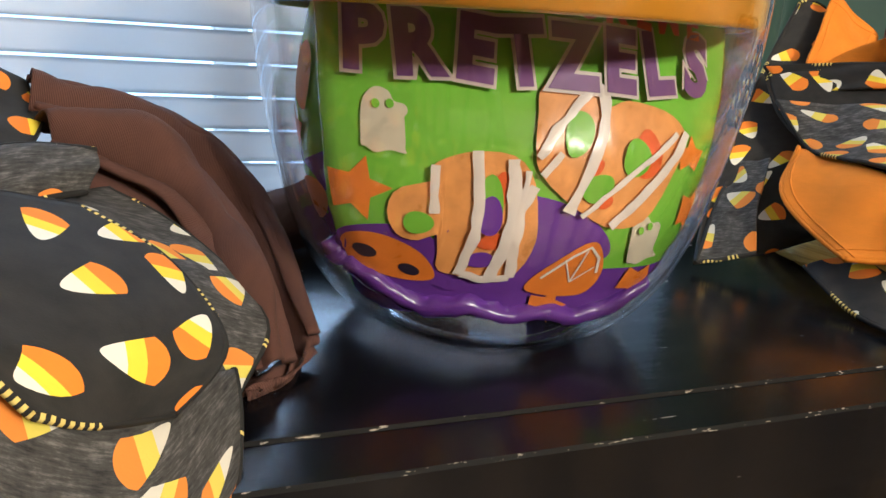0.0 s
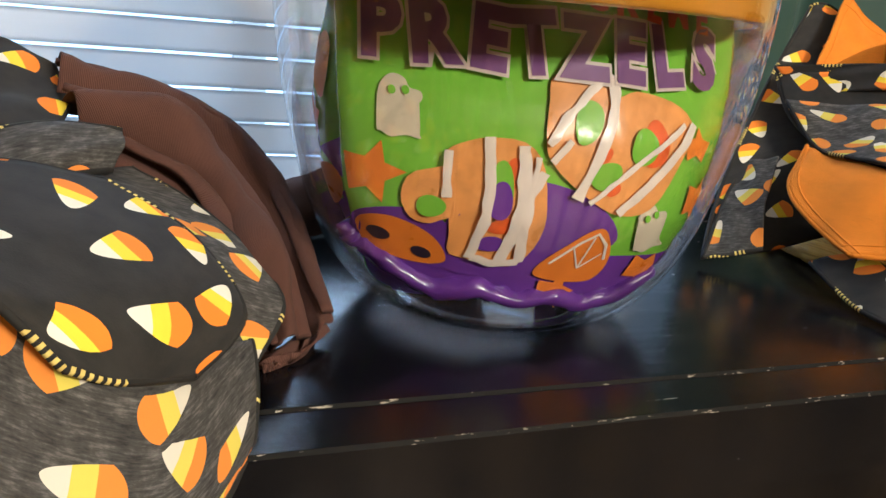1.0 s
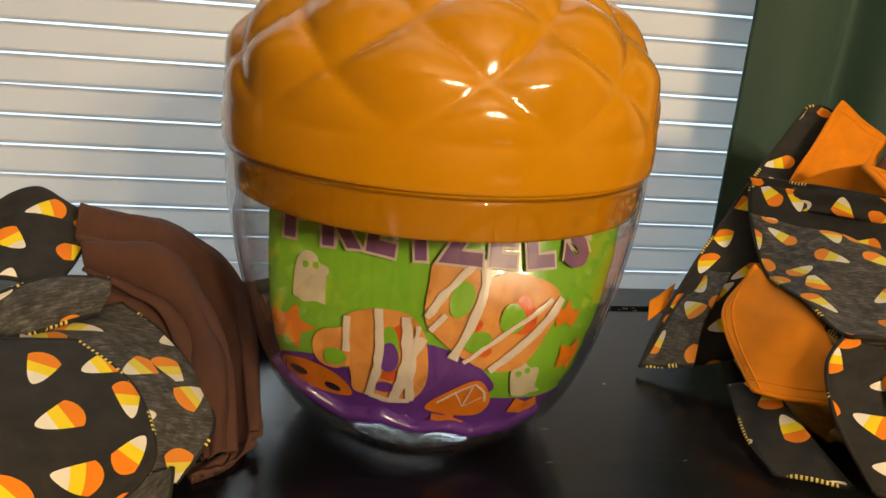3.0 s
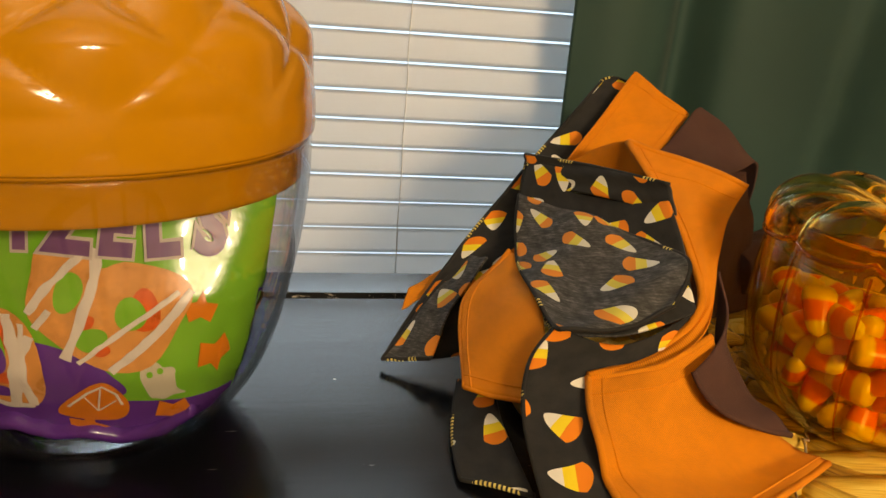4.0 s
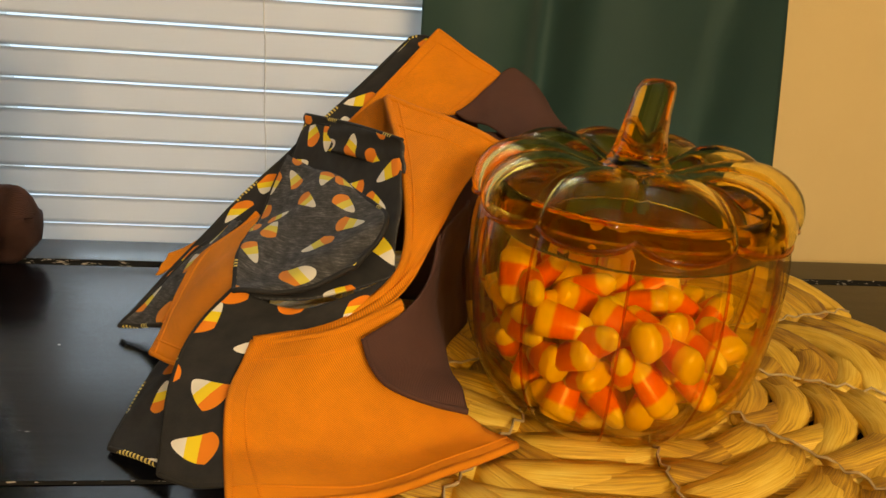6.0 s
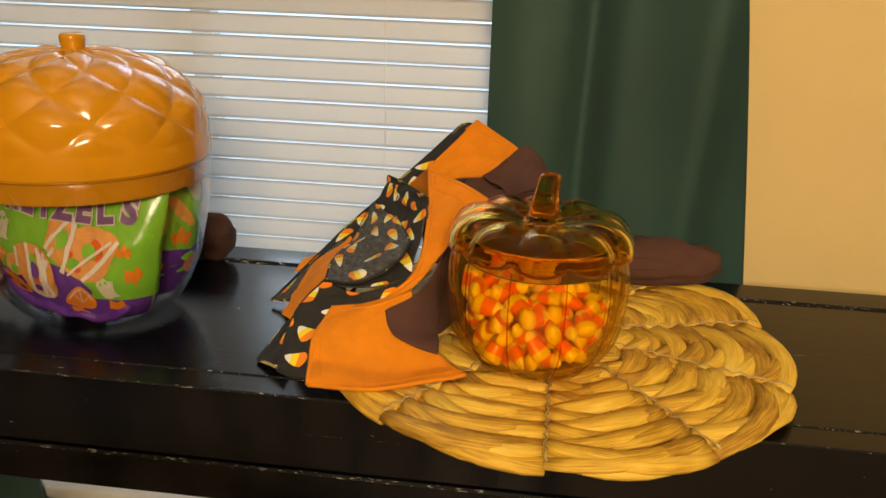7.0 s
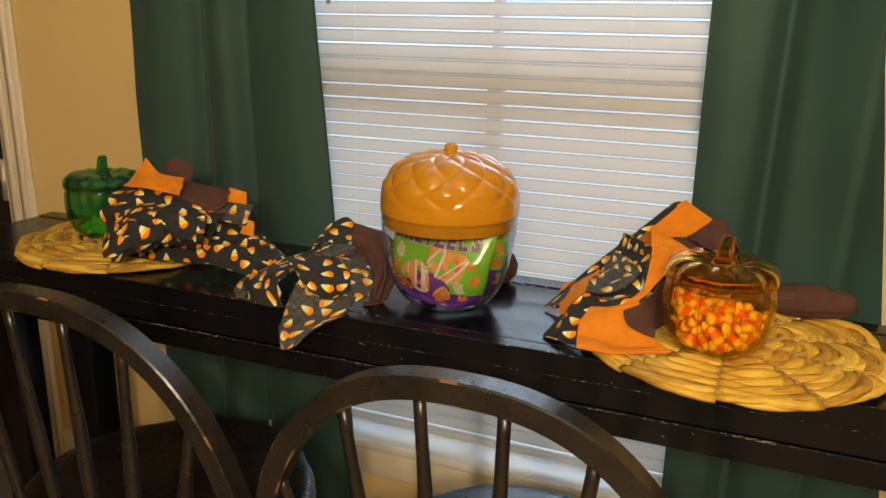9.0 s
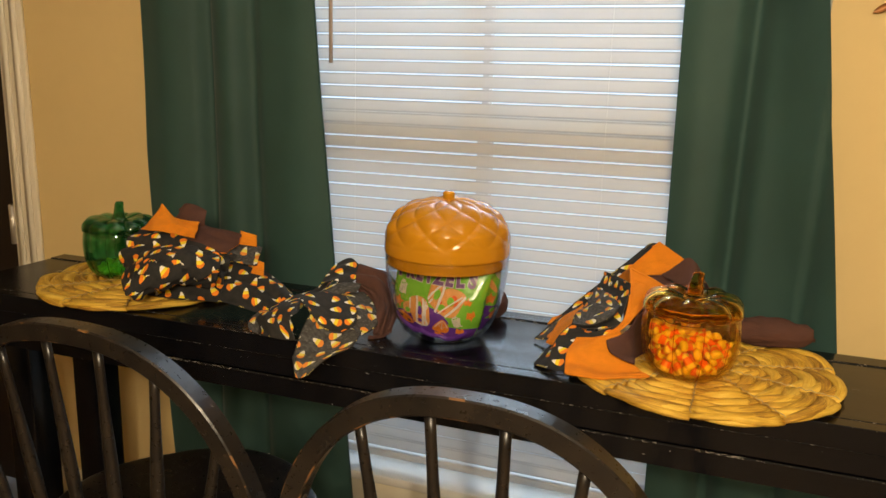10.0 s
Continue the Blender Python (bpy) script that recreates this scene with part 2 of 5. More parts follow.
M_GREENGLASS = glass_mat("green_glass", (0.46, 0.80, 0.63), 0.02, 1.7, 0.006)


def curtain_mat():
    k = Mat("dark_green_curtain", (0.018, 0.075, 0.055), 0.7, Sheen_Weight=0.1)
    v = k.coord("Object")
    n = k.noise(v, 5.0, 4)
    w = k.noise(k.node("Mapping", inp={0: v, 3: (900.0, 900.0, 300.0)}).outputs[0], 1.0, 2)
    k.base(k.ramp(n, [(0.3, (0.019, 0.058, 0.050)), (0.7, (0.028, 0.078, 0.068))]))
    k.bump(w, 0.15, 0.0005)
    return k.m


M_CURTAIN = curtain_mat()


# ---------------- mesh helpers ----------------
def thing(name, at, label, category, group="", kind=""):
    ob = new(name)
    ob.empty_display_size = 0.02
    ob.location = at
    return tagged(ob, label, category, group, kind)


def mesh_of(name, bm, mats, smooth=True):
    me = bpy.data.meshes.new(name)
    bm.normal_update()
    bm.to_mesh(me)
    bm.free()
    for m in (mats if isinstance(mats, (list, tuple)) else [mats]):
        me.materials.append(m)
    if smooth:
        me.shade_smooth()
    return me


def part(name, bm, mats, parent=None, label="", smooth=True):
    """Links a bmesh, in world places, as one mesh object under a thing or a part."""
    ob = new(name, mesh_of(name, bm, mats, smooth))
    if parent is not None:
        ob.parent = parent
        bpy.context.view_layer.update()
        ob.matrix_parent_inverse = parent.matrix_world.inverted()
    return tagged(ob, label) if label else ob


def box(x0, x1, y0, y1, z0, z1, bevel=0.0, seg=2):
    bm = bmesh.new()
    bmesh.ops.create_cube(bm, size=1, matrix=Matrix.Translation(((x0 + x1) / 2, (y0 + y1) / 2, (z0 + z1) / 2)) @ Matrix.Diagonal((x1 - x0, y1 - y0, z1 - z0, 1)))
    if bevel:
        bmesh.ops.bevel(bm, geom=bm.edges[:], offset=bevel, segments=seg, affect="EDGES", profile=0.5)
    return bm


def lathe(bm, at, fn, rows, seg, close=False):
    """A surface of turning: fn(row, angle) gives radius and height. Rows run 0 to rows."""
    at = Vector(at)
    grid = []
    for i in range(rows + 1):
        line = []
        for j in range(seg):
            a = 2 * math.pi * j / seg
            r, z = fn(i / rows, a)
            line.append(bm.verts.new(at + Vector((r * math.cos(a), r * math.sin(a), z))))
        grid.append(line)
    for i in range(rows):
        for j in range(seg):
            k = (j + 1) % seg
            bm.faces.new((grid[i][j], grid[i][k], grid[i + 1][k], grid[i + 1][j]))
    return grid


def along(profile, s):
    """A point on a polyline profile of (radius, height), smoothed, at 0 to 1."""
    n = len(profile) - 1
    x = min(max(s * n, 0), n - 1e-6)
    i, f = int(x), x - int(x)
    p = [profile[min(max(i + d, 0), n)] for d in (-1, 0, 1, 2)]
    return tuple(0.5 * (2 * b + (c - a) * f + (2 * a - 5 * b + 4 * c - d) * f * f + (3 * b - a - 3 * c + d) * f ** 3) for a, b, c, d in zip(*p))


def tube(points, radius, seg=8, flat=1.0, bm=None, taper=None, up=Vector((0, 0, 1))):
    """A round or flattened rod along points, closed at both ends."""
    bm = bm or bmesh.new()
    uv = bm.loops.layers.uv.verify()
    pts = [Vector(p) for p in points]
    rings, length = [], 0.0
    for i, p in enumerate(pts):
        d = (pts[min(i + 1, len(pts) - 1)] - pts[max(i - 1, 0)]).normalized()
        side = d.cross(up)
        side = side.normalized() if side.length > 1e-4 else d.orthogonal().normalized()
        top = side.cross(d)
        r = radius * (taper(i / (len(pts) - 1)) if taper else 1)
        if i:
            length += (p - pts[i - 1]).length
        rings.append(([bm.verts.new(p + side * (r * math.cos(a)) + top * (r * flat * math.sin(a))) for a in (2 * math.pi * j / seg for j in range(seg))], length))
    for (a, la), (b, lb) in zip(rings, rings[1:]):
        for j in range(seg):
            k = (j + 1) % seg
            f = bm.faces.new((a[j], a[k], b[k], b[j]))
            w = 2 * math.pi * radius / seg
            for loop, c in zip(f.loops, ((la, j * w), (la, (j + 1) * w), (lb, (j + 1) * w), (lb, j * w))):
                loop[uv].uv = c
    bm.faces.new(rings[0][0][::-1])
    bm.faces.new(rings[-1][0])
    return bm


def spline(ctrl, n):
    """n + 1 points on a smooth line through ctrl."""
    ctrl = [tuple(c) for c in ctrl]
    return [Vector(along(ctrl, i / n)) for i in range(n + 1)]


def cloth(name, rows, parent, front, back=None, nu=22, nv=22, thick=0.0014, wrinkle=0.0015, seed=0, edge=None, shift=(0, 0), label="", pleat=(0, 0.0), hem=0.0):
    """A draped piece of cloth through a net of control points, with thickness, weave metres, wrinkles and, where given, a sewn edge."""
    net = [spline(r, nu) for r in rows]
    grid = [[None] * (nu + 1) for _ in range(nv + 1)]
    for j in range(nu + 1):
        col = spline([r[j] for r in net], nv)
        for i in range(nv + 1):
            grid[i][j] = col[i]
    cu = [[0.0] * (nu + 1) for _ in range(nv + 1)]
    cv = [[0.0] * (nu + 1) for _ in range(nv + 1)]
    for i in range(nv + 1):
        for j in range(nu + 1):
            cu[i][j] = cu[i][j - 1] + (grid[i][j] - grid[i][j - 1]).length if j else 0.0
            cv[i][j] = cv[i - 1][j] + (grid[i][j] - grid[i - 1][j]).length if i else 0.0
    for i in range(nv + 1):
        mid = cu[i][nu // 2]
        cu[i] = [c - mid for c in cu[i]]
    for j in range(nu + 1):
        mid = cv[nv // 2][j]
        for i in range(nv + 1):
            cv[i][j] -= mid
    nor = [[None] * (nu + 1) for _ in range(nv + 1)]
    for i in range(nv + 1):
        for j in range(nu + 1):
            du = grid[i][min(j + 1, nu)] - grid[i][max(j - 1, 0)]
            dv = grid[min(i + 1, nv)][j] - grid[max(i - 1, 0)][j]
            n = du.cross(dv)
            nor[i][j] = n.normalized() if n.length > 1e-9 else Vector((0, 0, 1))
    for i in range(nv + 1):
        for j in range(nu + 1):
            q = grid[i][j] + Vector((seed * 3.1, seed * 1.7, 0))
            w = noise.noise(q * 24) * wrinkle + noise.noise(q * 70) * wrinkle * 0.35
            fold = math.sin((i / nv * 1.3 + j / nu) * 9 + seed) * wrinkle * 0.35
            if pleat[0]:
                fold += pleat[1] * (1 - 2 * abs(math.sin(math.pi * pleat[0] * (i / nv + 0.12 * noise.noise(q * 9) + 0.06 * math.sin(4 * j / nu))))) * math.sin(math.pi * min(max(i / nv, 0.06), 0.94))
            grid[i][j] = grid[i][j] + nor[i][j] * (w + fold)
    mean = sum((n for line in nor for n in line), Vector())
    flip = mean.dot(Vector((0.1, -0.75, 0.65))) < 0
    bm = bmesh.new()
    uv = bm.loops.layers.uv.verify()
    top = [[bm.verts.new(grid[i][j] + nor[i][j] * thick / 2) for j in range(nu + 1)] for i in range(nv + 1)]
    low = [[bm.verts.new(grid[i][j] - nor[i][j] * thick / 2) for j in range(nu + 1)] for i in range(nv + 1)]

    def face(vs, cs, mi):
        f = bm.faces.new(vs)
        f.material_index = mi
        for loop, c in zip(f.loops, cs):
            loop[uv].uv = (cu[c[0]][c[1]] + shift[0], cv[c[0]][c[1]] + shift[1])

    for i in range(nv):
        for j in range(nu):
            cs = ((i, j), (i, j + 1), (i + 1, j + 1), (i + 1, j))
            face([top[a][b] for a, b in cs], cs, 0)
            face([low[a][b] for a, b in cs[::-1]], cs[::-1], 1)
    rim = [(0, j) for j in range(nu)] + [(i, nu) for i in range(nv)] + [(nv, j) for j in range(nu, 0, -1)] + [(i, 0) for i in range(nv, 0, -1)]
    for a, b in zip(rim, rim[1:] + rim[:1]):
        face([top[b[0]][b[1]], top[a[0]][a[1]], low[a[0]][a[1]], low[b[0]][b[1]]], (b, a, a, b), 0)
    ob = part(name, bm, [back or front, front] if flip else [front, back or front], parent, label)
    if edge:
        sides = {"v0": [(0, j) for j in range(nu + 1)], "v1": [(nv, j) for j in range(nu + 1)], "u0": [(i, 0) for i in range(nv + 1)], "u1": [(i, nu) for i in range(nv + 1)]}
        mat, which, r = edge
        for s in which:
            if hem:
                k = max(1, round(hem * (nv if s[0] == "v" else nu)))
                inset = {"v0": [(k, j) for j in range(nu + 1)], "v1": [(nv - k, j) for j in range(nu + 1)], "u0": [(i, k) for i in range(nv + 1)], "u1": [(i, nu - k) for i in range(nv + 1)]}[s]
                side = -1 if flip else 1
                part("hem_stitch", tube([grid[i][j] + nor[i][j] * (thick / 2 * side) for i, j in inset], 0.00055, 5), mat, ob)
            part("sewn_edge", tube([grid[i][j] + nor[i][j] * 0.0003 for i, j in sides[s]], r, 6), mat, ob)
    return ob


def serge_mat():
    """Overlocked edge: tight black stitches with a few yellow and white ones."""
    k = Mat("overlock_stitch", (0.02, 0.02, 0.02), 0.8)
    u = k.node("SeparateXYZ", inp={0: k.coord("UV")}).outputs[0]
    st = k.math("FRACT", k.math("MULTIPLY", u, 430.0))
    n = k.noise(k.coord("Object"), 42.0, 2)
    bright = k.math("MULTIPLY", k.math("GREATER_THAN", st, 0.5), k.math("GREATER_THAN", n, 0.61))
    k.base(k.mix(bright, (0.012, 0.012, 0.012), (0.72, 0.58, 0.16)))
    k.bump(st, 0.6, 0.0006)
    return k.m


M_SERGE = serge_mat()


# ---------------- the room ----------------
WALL_Y, TOP, FRONT, BACK = 0.345, 0.76, -0.112, 0.192
WX0, WX1, WZ0, WZ1 = -0.62, 0.56, 0.29, 2.05

floor = tagged(part("floor", box(-3.2, 3.2, -3.6, 0.6, -0.06, 0.0), M_FLOOR), "wooden floor below the window, lightened to bounce light", "floor", kind="structure")
# unseen ceiling, added so that daylight enters only by the window
ceiling = tagged(part("ceiling", box(-3.2, 3.2, -3.6, 0.6, 2.45, 2.5), M_CEIL), "unseen white ceiling added to close the room", "ceiling", kind="structure")
DX0, DX1, DZ = -2.16, -1.335, 2.05


def north_wall():
    bm = bmesh.new()
    for x0, x1, z0, z1 in ((-3.2, DX0, 0, 2.45), (DX0, DX1, DZ, 2.45), (DX1, WX0, 0, 2.45), (WX0, WX1, 0, WZ0), (WX0, WX1, WZ1, 2.45), (WX1, 3.2, 0, 2.45)):
        bmesh.ops.create_cube(bm, size=1, matrix=Matrix.Translation(((x0 + x1) / 2, WALL_Y + 0.07, (z0 + z1) / 2)) @ Matrix.Diagonal((x1 - x0, 0.14, z1 - z0, 1)))
    return bm


tagged(part("wall_north", north_wall(), M_WALL, smooth=False), "beige painted wall with a window and a door", "wall", kind="structure")
# unseen walls, added to shut the sky out of the room
for nm, b in (("wall_south", (-3.2, 3.2, -3.7, -3.6)), ("wall_east", (3.2, 3.3, -3.6, 0.5)), ("wall_west", (-3.3, -3.2, -3.6, 0.5))):
    tagged(part(nm, box(*b, 0, 2.45), M_WALL), "unseen beige wall added to close the room", "wall", kind="structure")
tagged(part("baseboard", box(DX1 + 0.09, 3.2, WALL_Y - 0.014, WALL_Y - 0.001, 0, 0.1, 0.003), M_TRIM), "cream painted baseboard along the wall", "baseboard", kind="structure")

# door with its casing and hinge
door = thing("door_1", (DX0, WALL_Y, 0), "closed dark brown door in a cream casing", "door", kind="structure")
part("door_slab", box(DX0 + 0.006, DX1 - 0.004, WALL_Y + 0.012, WALL_Y + 0.05, 0.005, DZ - 0.005, 0.002), M_DOOR, door)


def casing(x0, x1, z0, z1):
    bm = box(x0, x1, WALL_Y - 0.012, WALL_Y - 0.001, z0, z1, 0.003)
    for f in (0.28, 0.72):
        x = x0 + (x1 - x0) * f
        bmesh.ops.create_cube(bm, size=1, matrix=Matrix.Translation((x, WALL_Y - 0.014, (z0 + z1) / 2)) @ Matrix.Diagonal((0.018, 0.008, z1 - z0 - 0.01, 1)))
    return bm


part("door_casing", casing(DX1, DX1 + 0.085, 0, DZ + 0.085), M_TRIM, door, "cream moulded door casing")
part("door_casing", box(DX0, DX1, WALL_Y - 0.016, WALL_Y - 0.001, DZ, DZ + 0.085, 0.003), M_TRIM, door, "cream moulded door casing")
part("door_casing", casing(DX0 - 0.085, DX0, 0, DZ + 0.085), M_TRIM, door, "cream moulded door casing")
hz = 0.78
hinge = part("hinge", tube([(DX1 - 0.006, WALL_Y - 0.010, hz - 0.052), (DX1 - 0.006, WALL_Y - 0.010, hz + 0.052)], 0.009, 10, up=Vector((0, 1, 0))), M_STEEL, door, "brushed nickel door hinge")
part("hinge_leaf", box(DX1 - 0.034, DX1 - 0.006, WALL_Y + 0.004, WALL_Y + 0.011, hz - 0.05, hz + 0.05, 0.001), M_STEEL, hinge)

# window: sill, jambs, two sashes and the panes
window = thing("window_1", (-0.03, WALL_Y, WZ0), "white sash window behind closed blinds", "window", kind="structure")
part("window_sill", box(WX0 - 0.05, WX1 + 0.05, WALL_Y - 0.03, WALL_Y + 0.14, WZ0 - 0.022, WZ0, 0.004), M_WHITE, window)
part("window_apron", box(WX0 - 0.02, WX1 + 0.02, WALL_Y - 0.013, WALL_Y - 0.001, WZ0 - 0.095, WZ0 - 0.023, 0.004), M_TRIM, window)
for x0, x1, z0, z1 in ((WX0, WX0 + 0.045, WZ0, WZ1), (WX1 - 0.045, WX1, WZ0, WZ1), (WX0 + 0.045, WX1 - 0.045, WZ1 - 0.05, WZ1), (WX0 + 0.045, WX1 - 0.045, WZ0, WZ0 + 0.05), (WX0 + 0.045, WX1 - 0.045, 1.06, 1.12)):
    part("window_frame", box(x0, x1, WALL_Y + 0.075, WALL_Y + 0.115, z0, z1, 0.003), M_WHITE, window)
for z0, z1, w in ((WZ0 + 0.05, 1.06, 0.03), (1.12, WZ1 - 0.05, 0.016)):
    part("muntin", box(-0.075 - w / 2, -0.075 + w / 2, WALL_Y + 0.08, WALL_Y + 0.11, z0, z1, 0.002), M_WHITE, window)
M_PANE = glass_mat("window_glass", (0.97, 0.98, 0.98), 0.0, 1.45)
for z0, z1 in ((WZ0 + 0.05, 1.06), (1.12, WZ1 - 0.05)):
    part("pane", box(WX0 + 0.045, WX1 - 0.045, WALL_Y + 0.092, WALL_Y + 0.096, z0, z1), M_PANE, window)

# pale daylight outside, seen only through the gaps of the blind
M_DAY = bpy.data.materials.new("hazy_daylight")
M_DAY.use_nodes = True
M_DAY.node_tree.nodes["Principled BSDF"].inputs["Base Color"].default_value = (0.5, 0.55, 0.6, 1)
M_DAY.node_tree.nodes["Principled BSDF"].inputs["Emission Color"].default_value = (0.52, 0.73, 1.0, 1)
M_DAY.node_tree.nodes["Principled BSDF"].inputs["Emission Strength"].default_value = 1.7
tagged(part("backdrop", box(-5, 5, 3.6, 3.65, -2.5, 5.0), M_DAY), "pale hazy daylight outside the window", "backdrop", kind="structure")

# blinds hung inside the opening
PITCH = 0.0268
blind = thing("window_blind", (-0.03, WALL_Y + 0.02, WZ1), "closed white vinyl slat blind with ladder cords", "blind")
BY = WALL_Y + 0.018


def slat_mesh():
    bm = bmesh.new()
    rows = []
    for k in range(7):
        f = k / 6 - 0.5
        y = f * 0.0032 - 0.0006 * (1 - (2 * f) ** 2)
        z = f * 0.0246
        rows.append([[bm.verts.new((x, y + o, z)) for o in (0, 0.0007)] for x in (WX0 + 0.012, WX1 - 0.012)])
    for a, b in zip(rows, rows[1:]):
        bm.faces.new((a[0][0], a[1][0], b[1][0], b[0][0]))
        bm.faces.new((a[1][1], a[0][1], b[0][1], b[1][1]))
    for r in (rows[0], rows[-1]):
        bm.faces.new((r[0][0], r[0][1], r[1][1], r[1][0]))
    return mesh_of("slat", bm, M_SLAT)


SLAT = slat_mesh()
random.seed(5)
z = 0.352
while z < WZ1 - 0.05:
    s = new("slat", SLAT)
    s.parent = blind
    s.matrix_parent_inverse = Matrix.Translation(-blind.location)
    s.location = (0, BY, z)
    s.rotation_euler = (radians(random.uniform(-1.1, 1.1)), radians(random.uniform(-0.08, 0.08)), 0)
    z += PITCH
part("bottom_rail", box(WX0 + 0.012, WX1 - 0.012, BY - 0.012, BY + 0.012, 0.318, 0.336, 0.004), M_SLAT, blind)
part("head_rail", box(WX0 + 0.008, WX1 - 0.008, BY - 0.02, BY + 0.02, WZ1 - 0.045, WZ1 - 0.002, 0.003), M_SLAT, blind)
for x in (-0.347, 0.192):
    part("ladder_cord", tube([(x + 0.0006 * math.sin(i * 2.0), BY - 0.0062, 0.33 + i * (WZ1 - 0.38) / 60) for i in range(61)], 0.0006, 5, up=Vector((0, 1, 0))), M_CORD, blind)
part("tilt_wand", tube([(-0.398, BY - 0.022, WZ1 - 0.04), (-0.398, BY - 0.02, 1.215)], 0.0045, 8, up=Vector((0, 1, 0))), plain("tan_wand_plastic", (0.5, 0.40, 0.32), 0.4), blind, "tan plastic tilt wand")


def curtain(x0, x1, folds, seed, label, lean=0.0, kick=0.0, flare=0.0):
    """A hanging pleated curtain panel with thickness. folds: places and depths of its pleats."""
    bm = bmesh.new()
    nx, nz = 110, 40
    front, rear = [], []
    for k in range(nz + 1):
        z = 0.06 + (2.2 - 0.06) * k / nz
        a, b = [], []
        for i in range(nx + 1):
            f = i / nx
            x = -lean * f * (min(z, 1.5) - 0.72) + x0 + (x1 - x0) * f + 0.010 * math.sin(z * 2.1 + f * 4 + seed) * f * (1 - f) * 2 + 0.012 * (f - 0.5) * math.cos(z * 1.7 + seed)
            x += kick * (1 - f) * max(0.0, 1.0 - z)
            y = 0.302 + 0.0025 * math.sin(f * 17 + seed)
            for c, d, w in folds:
                cc = c + 0.012 * math.sin(z * 1.6 + c * 9)
                y += d * math.exp(-(((x - cc) / w) ** 2))
            y += 0.006 * noise.noise(Vector((x * 5, z * 3, seed)))
            y = min(max(y, 0.262), 0.332) - flare * max(0.0, (f - 0.45) / 0.55) ** 2
            a.append(bm.verts.new((x, y, z)))
            b.append(bm.verts.new((x, y + 0.003, z)))
        front.append(a)
        rear.append(b)
    for k in range(nz):
        for i in range(nx):
            bm.faces.new((front[k][i], front[k][i + 1], front[k + 1][i + 1], front[k + 1][i]))
            bm.faces.new((rear[k][i + 1], rear[k][i], rear[k + 1][i], rear[k + 1][i + 1]))
        for i in (0, nx):
            bm.faces.new((front[k][i], front[k + 1][i], rear[k + 1][i], rear[k][i]))
    ob = part("curtain", bm, M_CURTAIN)
    return tagged(ob, label, "curtain", "window curtains")


curtain(-0.862, -0.358, [(-0.70, 0.028, 0.02), (-0.63, -0.026, 0.05), (-0.57, 0.02, 0.02), (-0.45, -0.02, 0.07), (-0.8, -0.02, 0.06)], 1.0, "dark green pleated curtain beside the blind and the door", 0.07, 0.07)
curtain(0.322, 0.634, [(0.447, 0.034, 0.019), (0.39, -0.012, 0.05), (0.52, -0.012, 0.05), (0.566, 0.012, 0.007), (0.60, -0.010, 0.03)], 2.6, "dark green pleated curtain beside the blind and bare wall", 0.15, 0.0, 0.075)

# console table against the window wall
table = thing("console_table", (0.2, 0.04, 0), "long narrow console table painted black, worn edges", "table")
X0, X1 = -1.02, 1.55


def board(x0, x1, y0, y1, z0, z1, bevel=0.002):
    """A painted board with slightly uneven edges."""
    bm = bmesh.new()
    n = 60
    uvs = []
    for i in range(n + 1):
        x = x0 + (x1 - x0) * i / n
        j = 0.0004 * noise.noise(Vector((x * 22, y0 * 50, z0 * 50)))
        ring = [(y0 + j, z0 + bevel), (y0 + j, z1 - bevel), (y0 + bevel + j, z1), (y1 - bevel, z1), (y1, z1 - bevel), (y1, z0)]
        uvs.append([bm.verts.new((x, a, b)) for a, b in ring])
    for a, b in zip(uvs, uvs[1:]):
        for k in range(6):
            q = (k + 1) % 6
            bm.faces.new((a[k], b[k], b[q], a[q])).material_index = 1 if k in (1, 3) else 0
    bm.faces.new(uvs[0])
    bm.faces.new(uvs[-1][::-1])
    return bm


part("tabletop_board", board(X0, X1, FRONT, -0.0870, TOP - 0.034, TOP - 0.0003, 0.0012), [M_BLACK, M_CHIP], table, smooth=False)
part("tabletop_board", board(X0, X1, -0.0862, 0.1465, TOP - 0.034, TOP, 0.0012), [M_BLACK, M_CHIP], table, smooth=False)
part("back_rail", board(X0, X1, 0.1485, BACK, TOP - 0.034, TOP + 0.002, 0.003), [M_BLACK, M_CHIP], table, smooth=False)
part("apron_board", board(X0 + 0.01, X1 - 0.01, FRONT + 0.006, FRONT + 0.028, TOP - 0.07, TOP - 0.035, 0.002), [M_BLACK, M_CHIP], table, smooth=False)
part("apron_board", board(X0 + 0.01, X1 - 0.01, FRONT + 0.004, FRONT + 0.028, TOP - 0.108, TOP - 0.0715, 0.002), [M_BLACK, M_CHIP], table, smooth=False)
part("apron_board", board(X0 + 0.01, X1 - 0.01, 0.16, 0.185, TOP - 0.108, TOP - 0.036, 0.002), [M_BLACK, M_CHIP], table, smooth=False)
for x in (-0.885, 1.42):
    for y0, y1 in ((FRONT + 0.03, FRONT + 0.09), (0.09, 0.158)):
        part("leg", box(x - 0.034, x + 0.034, y0, y1, 0, TOP - 0.036, 0.004), M_BLACK, table)


